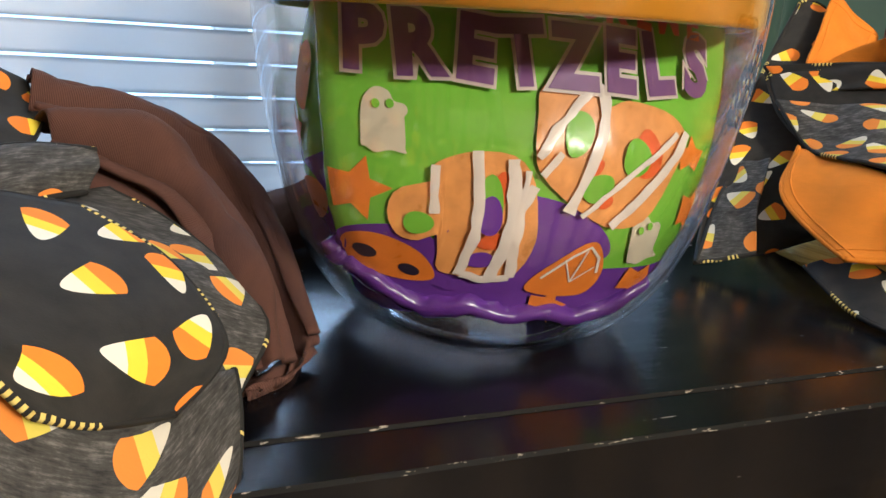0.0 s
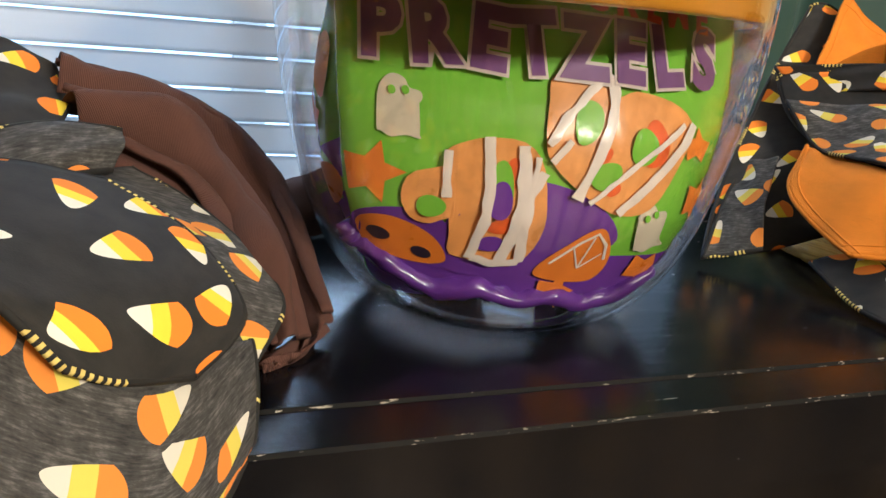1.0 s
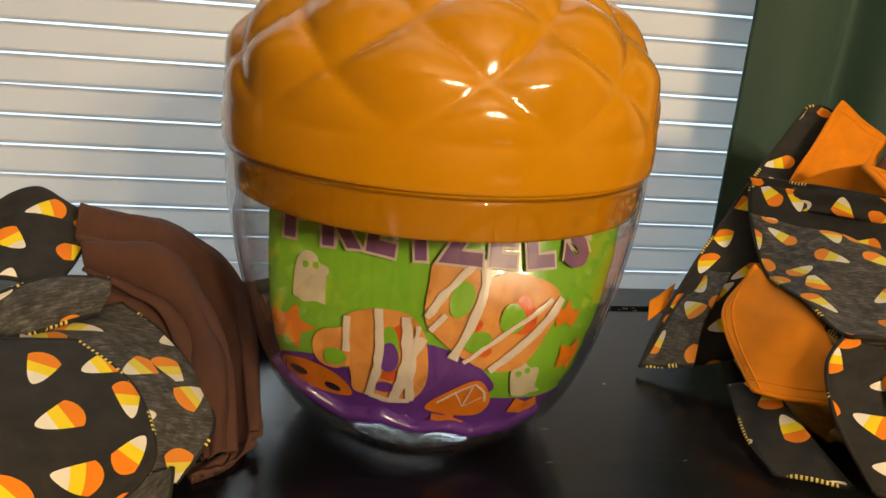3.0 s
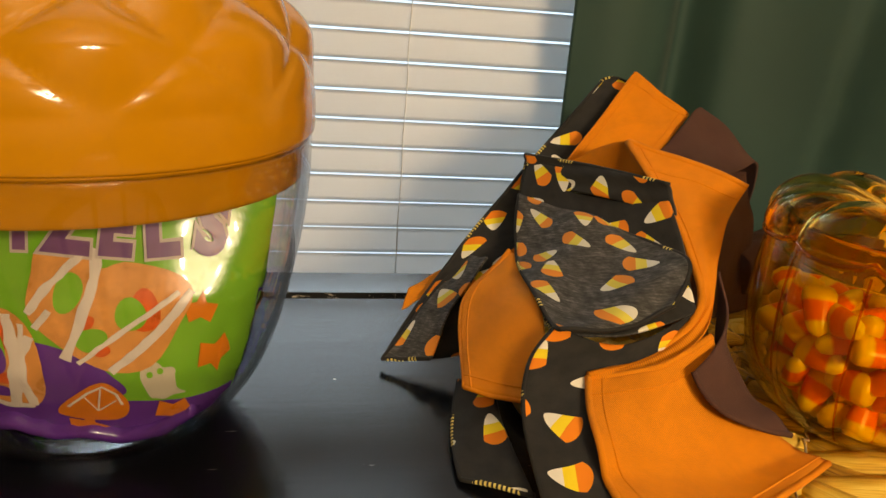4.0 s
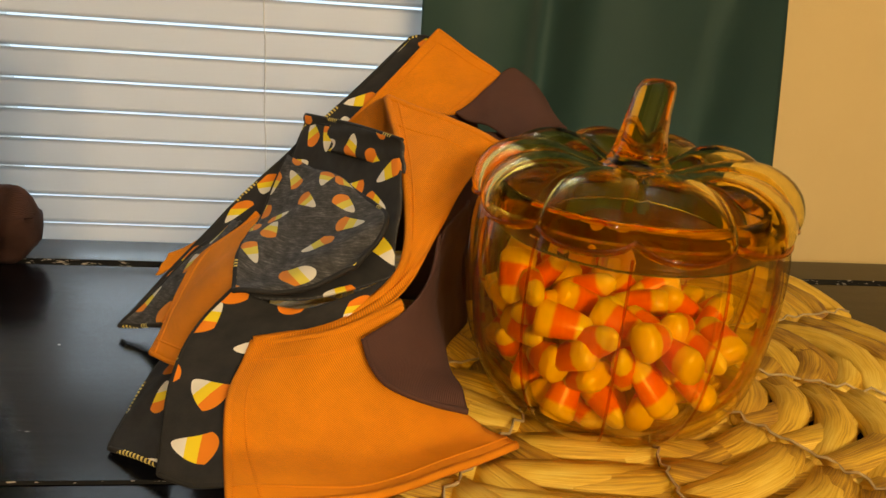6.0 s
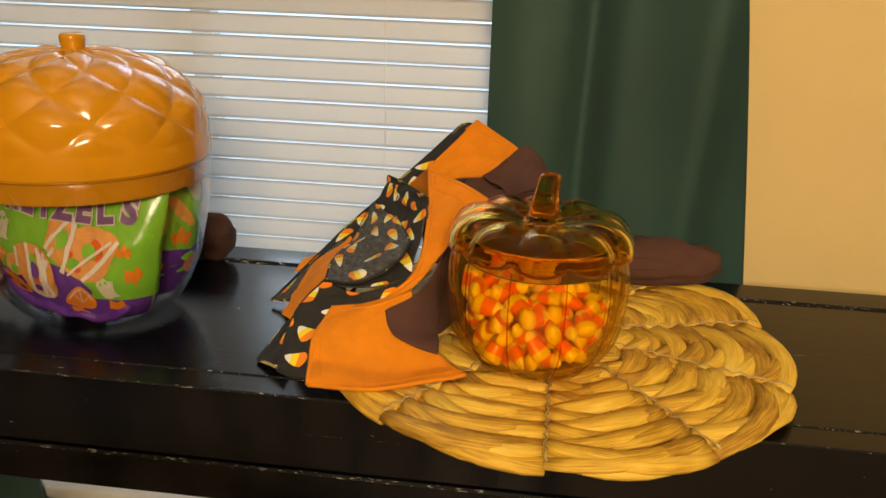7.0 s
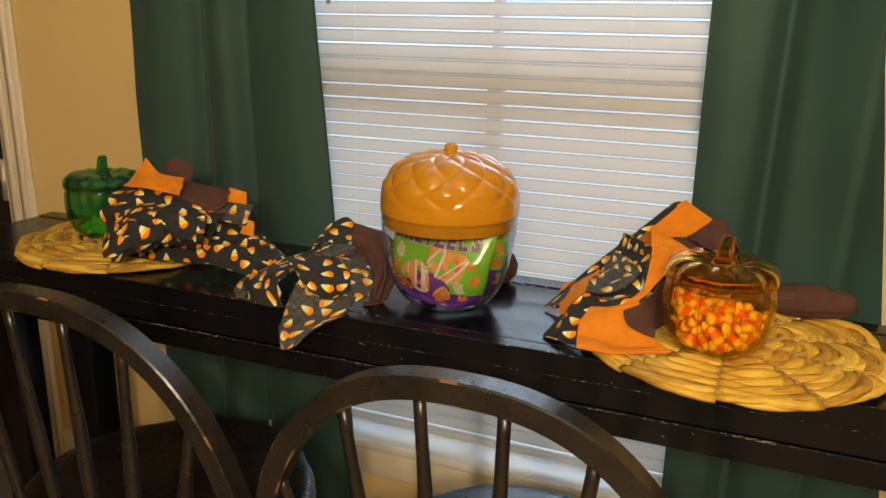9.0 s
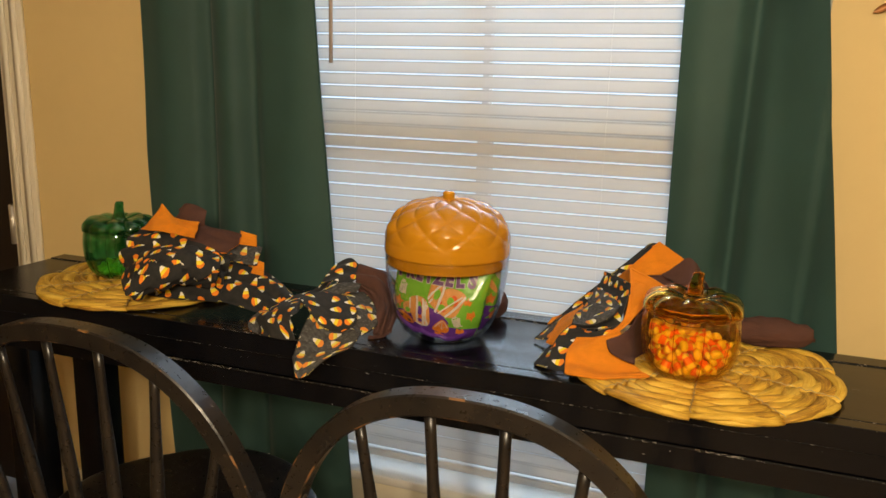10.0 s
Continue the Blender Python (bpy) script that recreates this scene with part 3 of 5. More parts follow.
# ---------------- woven placemats ----------------
def placemat(cx, cy, r0, turn, seed, label):
    """Round water-hyacinth mat: rings of fat twisted strands, pinched by radial stitched seams."""
    rnd = random.Random(seed)
    ob = thing("placemat", (cx, cy, TOP), label, "placemat", "woven placemats")
    sectors, rings = 10, 9
    step = 2 * math.pi / sectors
    width = r0 / (rings + 0.3)
    for k in range(rings):
        rk = width * (k + 0.75)
        for s in range(sectors):
            if k < 2 and s % 2:
                continue
            span = step * (2 if k < 2 else 1)
            a0 = turn + s * step
            tilt = rnd.uniform(-0.12, 0.12) * width
            count = 4 if k > 2 else 3
            for strip in range(count):
                pts = []
                n = 9
                lay, drift, lift = rnd.uniform(0.24, 0.38), rnd.uniform(-0.09, 0.09) * width, rnd.uniform(-0.0012, 0.0016)
                for i in range(n + 1):
                    f = i / n
                    a = a0 + span * f
                    swell = math.sin(math.pi * f)
                    rr = rk + width * (0.16 * swell + (strip - (count - 1) / 2) * lay * (1 - 2 * f)) + tilt * (f - 0.5) + drift * math.sin(math.pi * f) + rnd.uniform(-0.0006, 0.0006)
                    rr += 0.006 * swell * (k / (rings - 1)) ** 1.5
                    z = TOP + 0.0072 + 0.0026 * swell + 0.0028 * math.cos(math.pi * (f + 0.5 * strip)) + lift * swell
                    pts.append((cx + rr * math.cos(a), cy + rr * math.sin(a), z))
                bm = tube(pts, width * rnd.uniform(0.38, 0.50), 8, rnd.uniform(0.50, 0.66), taper=lambda f: 0.62 + 0.42 * math.sin(math.pi * min(max(f, 0.02), 0.98)) ** 0.6)
                part("strand", bm, M_STRAW, ob)
    for s in range(sectors):
        a = turn + s * step
        pts = []
        for i in range(40):
            r = width * 1.3 + (r0 - width * 1.2) * i / 39
            w = 0.0016 * math.sin(i * 2.3 + s)
            pts.append((cx + r * math.cos(a) - w * math.sin(a), cy + r * math.sin(a) + w * math.cos(a), TOP + 0.0145 + 0.0012 * math.sin(i * 1.9)))
        part("thread", tube(pts, 0.0007, 5), M_THREAD, ob)
    return ob


placemat(0.409, 0.015, 0.194, radians(-92), 3, "round woven water-hyacinth placemat under the amber pumpkin jar")
placemat(-0.675, 0.068, 0.200, radians(12), 8, "round woven water-hyacinth placemat under the green pumpkin jar")
MAT_TOP = TOP + 0.0155


# ---------------- pumpkin jars with sweets ----------------
def pumpkin_jar(cx, cy, z0, glass, label, group):
    ob = thing("pumpkin_jar", (cx, cy, z0), label, "candy jar", group)
    lobes = 10
    prof = [(0.030, 0.0), (0.043, 0.003), (0.055, 0.012), (0.065, 0.029), (0.0695, 0.050), (0.0707, 0.070), (0.0692, 0.089), (0.0655, 0.1025)]
    inner = [(max(r - 0.0032, 0.0), z + (0.0035 if i < 3 else 0.0)) for i, (r, z) in enumerate(prof)]

    def rib(a, depth):
        return 1 - depth * (1 - abs(math.sin(a * lobes / 2)) ** 0.55)

    def wall(s, a):
        # outside up, over the rim, inside down
        r, z = along(prof, s * 2) if s <= 0.5 else along(inner, 2 - s * 2)
        k = rib(a, 0.085) if 0.04 < s < 0.96 else 1
        return r * k, z

    bm = bmesh.new()
    g = lathe(bm, (cx, cy, z0), wall, 44, 120)
    bm.faces.new(g[0][::-1])
    bm.faces.new(g[-1])
    part("bowl", bm, glass, ob)
    dark_glass = M_AMBERSHADE if glass is M_AMBER else M_GREENSHADESTEM
    # added thin dark rods draw the shade along the lobe grooves
    for k in range(lobes):
        a = 2 * math.pi * k / lobes
        pts = []
        for i in range(1, 20):
            r, z = wall(0.05 + 0.43 * i / 20, a)
            pts.append((cx + (r + 0.0002) * math.cos(a), cy + (r + 0.0002) * math.sin(a), z0 + z))
        part("mould_seam", tube(pts, 0.0006, 6), dark_glass, ob)
    top = [(0.0698, 0.1030), (0.0710, 0.1065), (0.0694, 0.1120), (0.0640, 0.1185), (0.0545, 0.1233), (0.041, 0.1242), (0.028, 0.1207), (0.016, 0.117), (0.010, 0.1165)]
    under = [(max(r - 0.003, 0.006), z - 0.003) for r, z in top]

    def lidwall(s, a):
        r, z = along(top, s * 2) if s <= 0.5 else along(under, 2 - s * 2)
        k = rib(a, 0.10)
        drop = -0.0045 * abs(math.sin(a * lobes / 2)) ** 0.7 * max(0, 1 - (s if s <= 0.5 else 1 - s) * 8)
        dip = 0.006 * (abs(math.sin(a * lobes / 2)) ** 0.6 - 1) * math.sin(math.pi * min(1, (s if s <= 0.5 else 1 - s) * 2))
        return r * k, z + drop + dip

    bm = bmesh.new()
    g = lathe(bm, (cx, cy, z0), lidwall, 44, 120)
    for j in range(120):
        k = (j + 1) % 120
        bm.faces.new((g[-1][j], g[-1][k], g[0][k], g[0][j]))
    lidglass = M_AMBERLID if glass is M_AMBER else glass
    lid = part("lid", bm, lidglass, ob)
    # added bead draws the dark refraction line along the lid's edge
    rim = []
    for k in range(121):
        a = 2 * math.pi * k / 120
        r, z = lidwall(0.0, a)
        rim.append((cx + r * math.cos(a), cy + r * math.sin(a), z0 + z))
    part("lid_rim", tube(rim, 0.0011, 6), dark_glass, lid)
    bm = bmesh.new()
    ring = [(0.0585, 0.089), (0.0590, 0.106), (0.0565, 0.1065), (0.056, 0.0895), (0.0585, 0.089)]
    lathe(bm, (cx, cy, z0), lambda s, a: along(ring, s), 16, 64)
    part("lid_collar", bm, M_AMBERCOLLAR if glass is M_AMBER else glass, lid)
    stem = [(0.0155, 0.1160), (0.0125, 0.1205), (0.0102, 0.130), (0.0088, 0.142), (0.0083, 0.149), (0.0062, 0.1535), (0.0005, 0.1545)]
    bm = bmesh.new()
    lathe(bm, (cx, cy, z0), lambda s, a: (along(stem, s)[0] * (1 + 0.06 * math.cos(5 * a)), along(stem, s)[1]), 20, 30)
    for v in bm.verts:
        v.co.x += 0.0035 * max(0, (v.co.z - z0 - 0.112) / 0.04) ** 2
    part("stem", bm, M_AMBERCOLLAR if glass is M_AMBER else dark_glass, lid)
    return ob, inner


JAR = (0.391, -0.047, MAT_TOP)
JARG = (-0.725, 0.052, MAT_TOP)
_, INNER = pumpkin_jar(*JAR, M_AMBER, "amber glass pumpkin jar half full of candy corn", "pumpkin jars")
pumpkin_jar(*JARG, M_GREENGLASS, "green glass pumpkin jar with a few green sweets", "pumpkin jars")


def candy_mesh(mat):
    bm = bmesh.new()
    prof = [(0.0004, -0.0104), (0.0058, -0.0100), (0.0070, -0.0080), (0.0067, -0.0040), (0.0059, 0.0010), (0.0049, 0.0055), (0.0037, 0.0085), (0.0014, 0.0102), (0.0003, 0.0105)]
    g = lathe(bm, (0, 0, 0), lambda s, a: along(prof, s), 8, 10)
    bm.faces.new(g[0][::-1])
    bm.faces.new(g[-1])
    for v in bm.verts:
        v.co.y *= 0.72
    return mesh_of("candy_corn", bm, mat)


YEL, ORA, PAL = (0.94, 0.57, 0.05), (0.94, 0.15, 0.01), (0.95, 0.66, 0.12)
CORN = candy_mesh(candy_mat("candy_corn_wax", [(0.0, YEL), (0.30, YEL), (0.35, ORA), (0.68, ORA), (0.74, PAL)]))
LIME = candy_mesh(candy_mat("lime_candy_wax", [(0.0, (0.5, 0.58, 0.03)), (1.0, (0.68, 0.72, 0.06))]))


def fill(jar, mesh, name, label, group, height, count, seed, size=1.0, slope=0.0):
    """Sweets heaped in a jar, kept apart from each other and inside the glass."""
    rnd = random.Random(seed)
    placed = []
    tries = 0
    while len(placed) < count and tries < 60000:
        tries += 1
        z = 0.0085 * size + rnd.random() ** 1.15 * height
        r_in = 0.0
        for i in range(41):
            r, zz = along(INNER, i / 40)
            if zz <= z:
                r_in = max(r_in if zz < z - 0.006 else 0, r)
        r_in = r_in * 0.93 - 0.0088 * size
        if r_in <= 0.004:
            continue
        a = rnd.random() * 2 * math.pi
        r = r_in * math.sqrt(rnd.random())
        if rnd.random() < 0.6:
            r = r_in * rnd.uniform(0.9, 1.0)
        p = Vector((r * math.cos(a), r * math.sin(a), z))
        if z > height * 0.85 + slope * p.x - 0.15 * r:
            continue
        if any((p - q).length < 0.0112 * size for q in placed):
            continue
        placed.append(p)
    for p in placed:
        o = new(name, mesh)
        o.location = Vector(jar) + p
        o.rotation_euler = (rnd.uniform(0, 6.28), rnd.uniform(0, 6.28), rnd.uniform(0, 6.28))
        o.scale = (size, size, size)
        tagged(o, label, "candy", group)


fill(JAR, CORN, "candy_corn", "yellow and orange candy corn heaped in the amber jar", "candy corn in the jar", 0.078, 200, 4, 1.18, -0.22)
fill(JARG, LIME, "green_candy", "lime green sweet in the green glass jar", "green sweets in the jar", 0.034, 60, 6)


# ---------------- acorn tub with pretzel bags ----------------
AC = Vector((-0.004, 0.0085, TOP))
tub = thing("acorn_tub", AC, "clear plastic acorn tub with a mustard lid", "snack tub")
BODY = [(0.044, 0.0), (0.049, 0.0015), (0.064, 0.010), (0.0785, 0.028), (0.0880, 0.050), (0.0945, 0.075), (0.0995, 0.100), (0.1022, 0.122), (0.1030, 0.136), (0.1030, 0.148)]
BODYIN = [(r - 0.0014, z + (0.0014 if i < 3 else 0)) for i, (r, z) in enumerate(BODY)]
bm = bmesh.new()
g = lathe(bm, AC, lambda s, a: along(BODY, s * 2) if s <= 0.5 else along(BODYIN, 2 - s * 2), 56, 96)
bm.faces.new(g[0][::-1])
bm.faces.new(g[-1])
part("clear_body", bm, M_CLEAR, tub, "clear plastic body of the tub")
bm = bmesh.new()
base = [(0.044, 0.0), (0.046, 0.0026), (0.040, 0.0034), (0.038, 0.001)]
lathe(bm, AC, lambda s, a: along(base, s), 12, 64)
part("base_ring", bm, M_CLEAR, tub)
COLLAR = [(0.0985, 0.1295), (0.1005, 0.131), (0.1010, 0.147), (0.1000, 0.1485), (0.0965, 0.1485), (0.096, 0.1305), (0.0985, 0.1295)]
bm = bmesh.new()
lathe(bm, AC, lambda s, a: along(COLLAR, s), 24, 96)
part("collar", bm, M_LID, tub, "mustard plastic collar")
DOME = [(0.0985, 0.1490), (0.1045, 0.1485), (0.1064, 0.152), (0.1057, 0.168), (0.1012, 0.185), (0.0925, 0.201), (0.079, 0.216), (0.061, 0.2265), (0.038, 0.2325), (0.017, 0.2345), (0.0085, 0.2345)]


def scale_bump(s, a):
    """Overlapping acorn-cup scales in low relief."""
    if s < 0.30:
        return 0.0
    u = (s - 0.30) / 0.70
    n, m = 10, 2.7
    p, q = n * a / (2 * math.pi) + u * m, n * a / (2 * math.pi) - u * m
    pillow = (abs(math.sin(math.pi * p)) * abs(math.sin(math.pi * q))) ** 0.55
    return 0.0088 * pillow * min(1, u * 6) * (1 - u) ** 0.45


bm = bmesh.new()
def dome(s, a):
    r, z = along(DOME, s)
    h = scale_bump(s, a)
    return r + h * (1 - s) * 0.9 - 0.002, z + h * (0.35 + s * 0.5)
lathe(bm, AC, dome, 110, 220)
lid = part("lid", bm, M_LID, tub, "mustard plastic lid moulded with acorn scales")
KNOB = [(0.0095, 0.232), (0.0092, 0.236), (0.0100, 0.2425), (0.0098, 0.247), (0.0070, 0.249), (0.0003, 0.2495)]
bm = bmesh.new()
lathe(bm, AC, lambda s, a: along(KNOB, s), 18, 28)
part("knob", bm, M_LID, lid)

M_GREEN = plain("green_glossy_film", (0.22, 0.56, 0.045), 0.22, 0.14, 40.0, 0.25, 90.0, Coat_Weight=0.4)
M_PURPLE = plain("purple_glossy_film", (0.15, 0.045, 0.36), 0.22, 0.14, 40.0, 0.2, 90.0, Coat_Weight=0.4)
M_LETTER = plain("purple_lettering", (0.19, 0.08, 0.24), 0.35, 0.15, 90.0, 0.02)
M_RIM = plain("cream_outline", (0.62, 0.55, 0.5), 0.4, 0.05, 90.0, 0.0)
M_INKORA = plain("orange_ink", (0.82, 0.24, 0.02), 0.3, 0.12, 120.0, 0.02)
M_RED = plain("red_orange_ink", (0.62, 0.09, 0.02), 0.3, 0.1, 120.0, 0.02)
M_PRETZEL = plain("pretzel_ink", (0.80, 0.36, 0.10), 0.3, 0.22, 110.0, 0.02)
M_BAKED = plain("baked_red_ink", (0.78, 0.13, 0.02), 0.3, 0.25, 160.0, 0.02)
M_ICING = plain("white_icing_ink", (0.80, 0.74, 0.68), 0.3, 0.06, 120.0, 0.02)
M_GHOST = plain("pale_ghost_ink", (0.66, 0.62, 0.48), 0.3, 0.1, 120.0, 0.02)
M_DARKINK = plain("dark_ink", (0.03, 0.02, 0.04), 0.3, 0.1, 100.0, 0.0)


def bag_y(x, z):
    """The front of the bag: a soft bulge, folded at its foot."""
    u = (x - 0.02) / 0.088
    v = (z - 0.772) / 0.13
    return -0.053 + 0.0225 * u * u + 0.050 * max(0, v - 0.55) + 0.017 * max(0, 0.30 - v) / 0.30 + 0.0011 * noise.noise(Vector((x * 45, z * 45, 1)))


def keep_in(p):
    """Film that would pass the tub's wall lies against it."""
    h = p.z - TOP
    limit = 0.02
    for i in range(61):
        r, z = along(BODYIN, i / 60)
        if z <= max(h, 0.003):
            limit = r
    d = Vector((p.x - AC.x, p.y - AC.y))
    limit = limit * 0.975 - 0.0006
    if d.length > limit * 0.9:
        d *= (limit * 0.9 + (limit * 0.1) * (1 - math.exp(-(d.length - limit * 0.9) / (limit * 0.1)))) / d.length
    return Vector((AC.x + d.x, AC.y + d.y, p.z))


def bag(name, m, label, front, foot=True):
    """A plump film bag: front, back and pinched sides; built facing -y and set by m."""
    bm = bmesh.new()
    nu, nv = 30, 30
    fr, bk = [], []
    for i in range(nv + 1):
        z = 0.774 + 0.130 * i / nv
        a, b = [], []
        for j in range(nu + 1):
            u = j / nu * 2 - 1
            half = 0.0855 * (0.84 + 0.16 * min(1, i / nv * 3.0))
            x = u * half
            edge = (1 - u * u) ** 0.5
            ends = min(1, 5 * min(i / nv, 1.02 - i / nv)) ** 0.5
            y = bag_y(x, z)
            a.append(bm.verts.new((x, y, z)))
            b.append(bm.verts.new((x, y + 0.002 + 0.030 * edge * ends, z)))
        fr.append(a)
        bk.append(b)
    for i in range(nv):
        for j in range(nu):
            bm.faces.new((fr[i][j], fr[i][j + 1], fr[i + 1][j + 1], fr[i + 1][j])).material_index = 1 if i < 5 and foot else 0
            bm.faces.new((bk[i][j + 1], bk[i][j], bk[i + 1][j], bk[i + 1][j + 1])).material_index = 1 if i < 5 and foot else 0
        for j in (0, nu):
            bm.faces.new((fr[i][j], fr[i + 1][j], bk[i + 1][j], bk[i][j]))
    for i in (0, nv):
        for j in range(nu):
            bm.faces.new((fr[i][j], fr[i][j + 1], bk[i][j + 1], bk[i][j]))
    bmesh.ops.recalc_face_normals(bm, faces=bm.faces[:])
    for v in bm.verts:
        v.co = m.inverted() @ keep_in(m @ v.co)
    ob = new(name, mesh_of(name, bm, [front, M_PURPLE]))
    ob.matrix_world = m
    return tagged(ob, label, "snack bag", "pretzel bags")


frontbag = bag("pretzel_bag", Matrix(), "green and purple film bag of iced pretzels", M_GREEN)


def decal(name, outline, layer, mat, parent, m=Matrix()):
    """Ink printed on the bag's film: a shape in the bag's own x and z, laid just over the film."""
    bm = bmesh.new()
    f = bm.faces.new([bm.verts.new((x, 0, z)) for x, z in outline])
    bmesh.ops.triangulate(bm, faces=[f])
    for _ in range(2):
        bmesh.ops.subdivide_edges(bm, edges=[e for e in bm.edges if e.calc_length() > 0.006], cuts=1, use_grid_fill=True)
        bmesh.ops.triangulate(bm, faces=bm.faces[:])
    for v in bm.verts:
        v.co.y = bag_y(v.co.x, v.co.z)
        v.co = m.inverted() @ keep_in(m @ v.co)
        v.co.y -= 0.0005 + 0.0004 * layer
    bm.normal_update()
    for face in bm.faces:
        if face.normal.y > 0:
            face.normal_flip()
    for v in bm.verts:
        v.co = m @ v.co
    return part(name, bm, mat, parent)


def band(name, pts, width, layer, mat, parent, closed=False):
    """A printed stroke of even width along a line."""
    bm = bmesh.new()
    rows = []
    n = len(pts)
    for i, (x, z) in enumerate(pts):
        a = pts[(i - 1) % n] if closed else pts[max(i - 1, 0)]
        b = pts[(i + 1) % n] if closed else pts[min(i + 1, n - 1)]
        d = Vector((b[0] - a[0], b[1] - a[1])).normalized()
        rows.append([])
        for k in range(4):
            o = (k / 3 - 0.5) * width * (1 + 0.55 * noise.noise(Vector((x * 170, z * 170, 3.0 + k))))
            px, pz = x - d.y * o, z + d.x * o
            v = keep_in(Vector((px, bag_y(px, pz), pz)))
            v.y -= 0.0005 + 0.0004 * layer + 0.00012 * (1 - (2 * k / 3 - 1) ** 2)
            rows[-1].append(bm.verts.new(v))
    for i in range(n if closed else n - 1):
        a, b = rows[i], rows[(i + 1) % n]
        for k in range(3):
            f = bm.faces.new((a[k], a[k + 1], b[k + 1], b[k]))
    bm.normal_update()
    for f in bm.faces:
        if f.normal.y > 0:
            f.normal_flip()
    return part(name, bm, mat, parent)


def oval(cx, cz, rx, rz, turn=0.0, n=28, wob=0.0):
    c, s = math.cos(turn), math.sin(turn)
    out = []
    for i in range(n):
        a = 2 * math.pi * i / n
        w = 1 + wob * math.sin(3 * a + cx * 90)
        x, z = rx * w * math.cos(a), rz * w * math.sin(a)
        out.append((cx + x * c - z * s, cz + x * s + z * c))
    return out


def star(cx, cz, r, turn):
    return [(cx + (r if i % 2 == 0 else r * 0.48) * math.sin(turn + i * math.pi / 5), cz + (r if i % 2 == 0 else r * 0.48) * math.cos(turn + i * math.pi / 5)) for i in range(10)]


def loop(pts, n=44):
    """A smooth closed outline through a few corners."""
    m = len(pts)
    out = []
    for i in range(n):
        f = i / n * m
        k, f = int(f), f - int(f)
        a, b, c, d = (pts[(k + o) % m] for o in (-1, 0, 1, 2))
        out.append(tuple(0.5 * (2 * q + (r - o) * f + (2 * o - 5 * q + 4 * r - t) * f * f + (3 * q - o - 3 * r + t) * f ** 3) for o, q, r, t in zip(a, b, c, d)))
    return out


def ghost(cx, cz, r, lean):
    pts = [(-0.9, -1.0), (-0.72, 0.5), (-0.4, 1.1), (0.0, 1.3), (0.45, 1.1), (0.62, 0.7), (1.05, 0.55), (1.1, 0.2), (0.75, -0.2), (0.7, -1.0), (0.95, -1.5), (0.3, -1.35), (-0.3, -1.45), (-0.7, -1.2)]
    c, s = math.cos(lean), math.sin(lean)
    body = decal("ghost_print", loop([(cx + r * (x * c - z * s), cz + r * (x * s + z * c)) for x, z in pts], 48), 2, M_GHOST, frontbag)
    for ex in (-0.15, 0.42):
        decal("eye_print", oval(cx + r * (ex * c - 0.6 * s), cz + r * (ex * s + 0.6 * c), r * 0.17, r * 0.2, 0, 10), 4, M_GREEN, body)


def pretzel(outline, holes, blushes, icing):
    """A printed pretzel: baked body, holes that show the ground, red-brown shading and drizzled icing."""
    body = decal("pretzel_print", loop(outline), 3, M_PRETZEL, frontbag)
    for cx, cz, rx, rz, turn in blushes:
        decal("shading_print", oval(cx, cz, rx, rz, turn, 18, 0.06), 3.8, M_BAKED, body)
    for i, (cx, cz, rx, rz, turn, mat) in enumerate(holes):
        decal("hole_print", oval(cx, cz, rx, rz, turn, 20, 0.04), 4.4 + 0.35 * i, mat, body)
    for width, *pts in icing:
        band("icing_print", [tuple(p) for p in (along(pts, i / 16) for i in range(17))], width, 6.2, M_ICING, body)


decal("swirl_print", loop([(-0.046, 0.8134), (-0.036, 0.8247), (-0.0223, 0.8275), (-0.0008, 0.8238), (0.0142, 0.8151), (0.0218, 0.8026), (0.0085, 0.7952), (-0.0142, 0.786), (-0.0446, 0.7886)]), 0.6, M_PURPLE, frontbag)
decal("swirl_print", loop([(-0.083, 0.808), (-0.062, 0.813), (-0.047, 0.808), (-0.042, 0.790), (-0.060, 0.784), (-0.078, 0.792)]), 0.8, M_PURPLE, frontbag)
ghost(-0.0664, 0.8512, 0.0082, 0.05)
ghost(0.0350, 0.8090, 0.0078, 0.35)
pretzel([(-0.0096, 0.8658), (0.0082, 0.8686), (0.0139, 0.8593), (0.0243, 0.8616), (0.0427, 0.8574), (0.0505, 0.8491), (0.0452, 0.8364), (0.0343, 0.8178), (0.0192, 0.8143), (0.004, 0.8213), (-0.0104, 0.8331), (-0.0144, 0.8423), (-0.0125, 0.8559)],
        [(0.0021, 0.8495, 0.0054, 0.0085, -0.35, M_GREEN), (0.0262, 0.841, 0.0062, 0.0072, 0.0, M_GREEN), (0.0104, 0.8299, 0.0068, 0.0052, 0.4, M_GREEN)],
        [(0.0315, 0.842, 0.0062, 0.0092, 0.0), (0.0085, 0.8375, 0.004, 0.003, 0.5), (0.014, 0.825, 0.0035, 0.003, 0.0)],
        [(0.0034, (-0.0136, 0.8407), (-0.0042, 0.8533), (0.0092, 0.8662)), (0.0042, (0.0075, 0.8672), (0.0124, 0.864), (0.0110, 0.850), (-0.0004, 0.8206)), (0.0036, (0.05, 0.8504), (0.0348, 0.8311), (0.0171, 0.8155)), (0.0022, (0.0452, 0.85), (0.0238, 0.8346), (0.0047, 0.8191)), (0.0028, (-0.0115, 0.8341), (-0.005, 0.8426))])
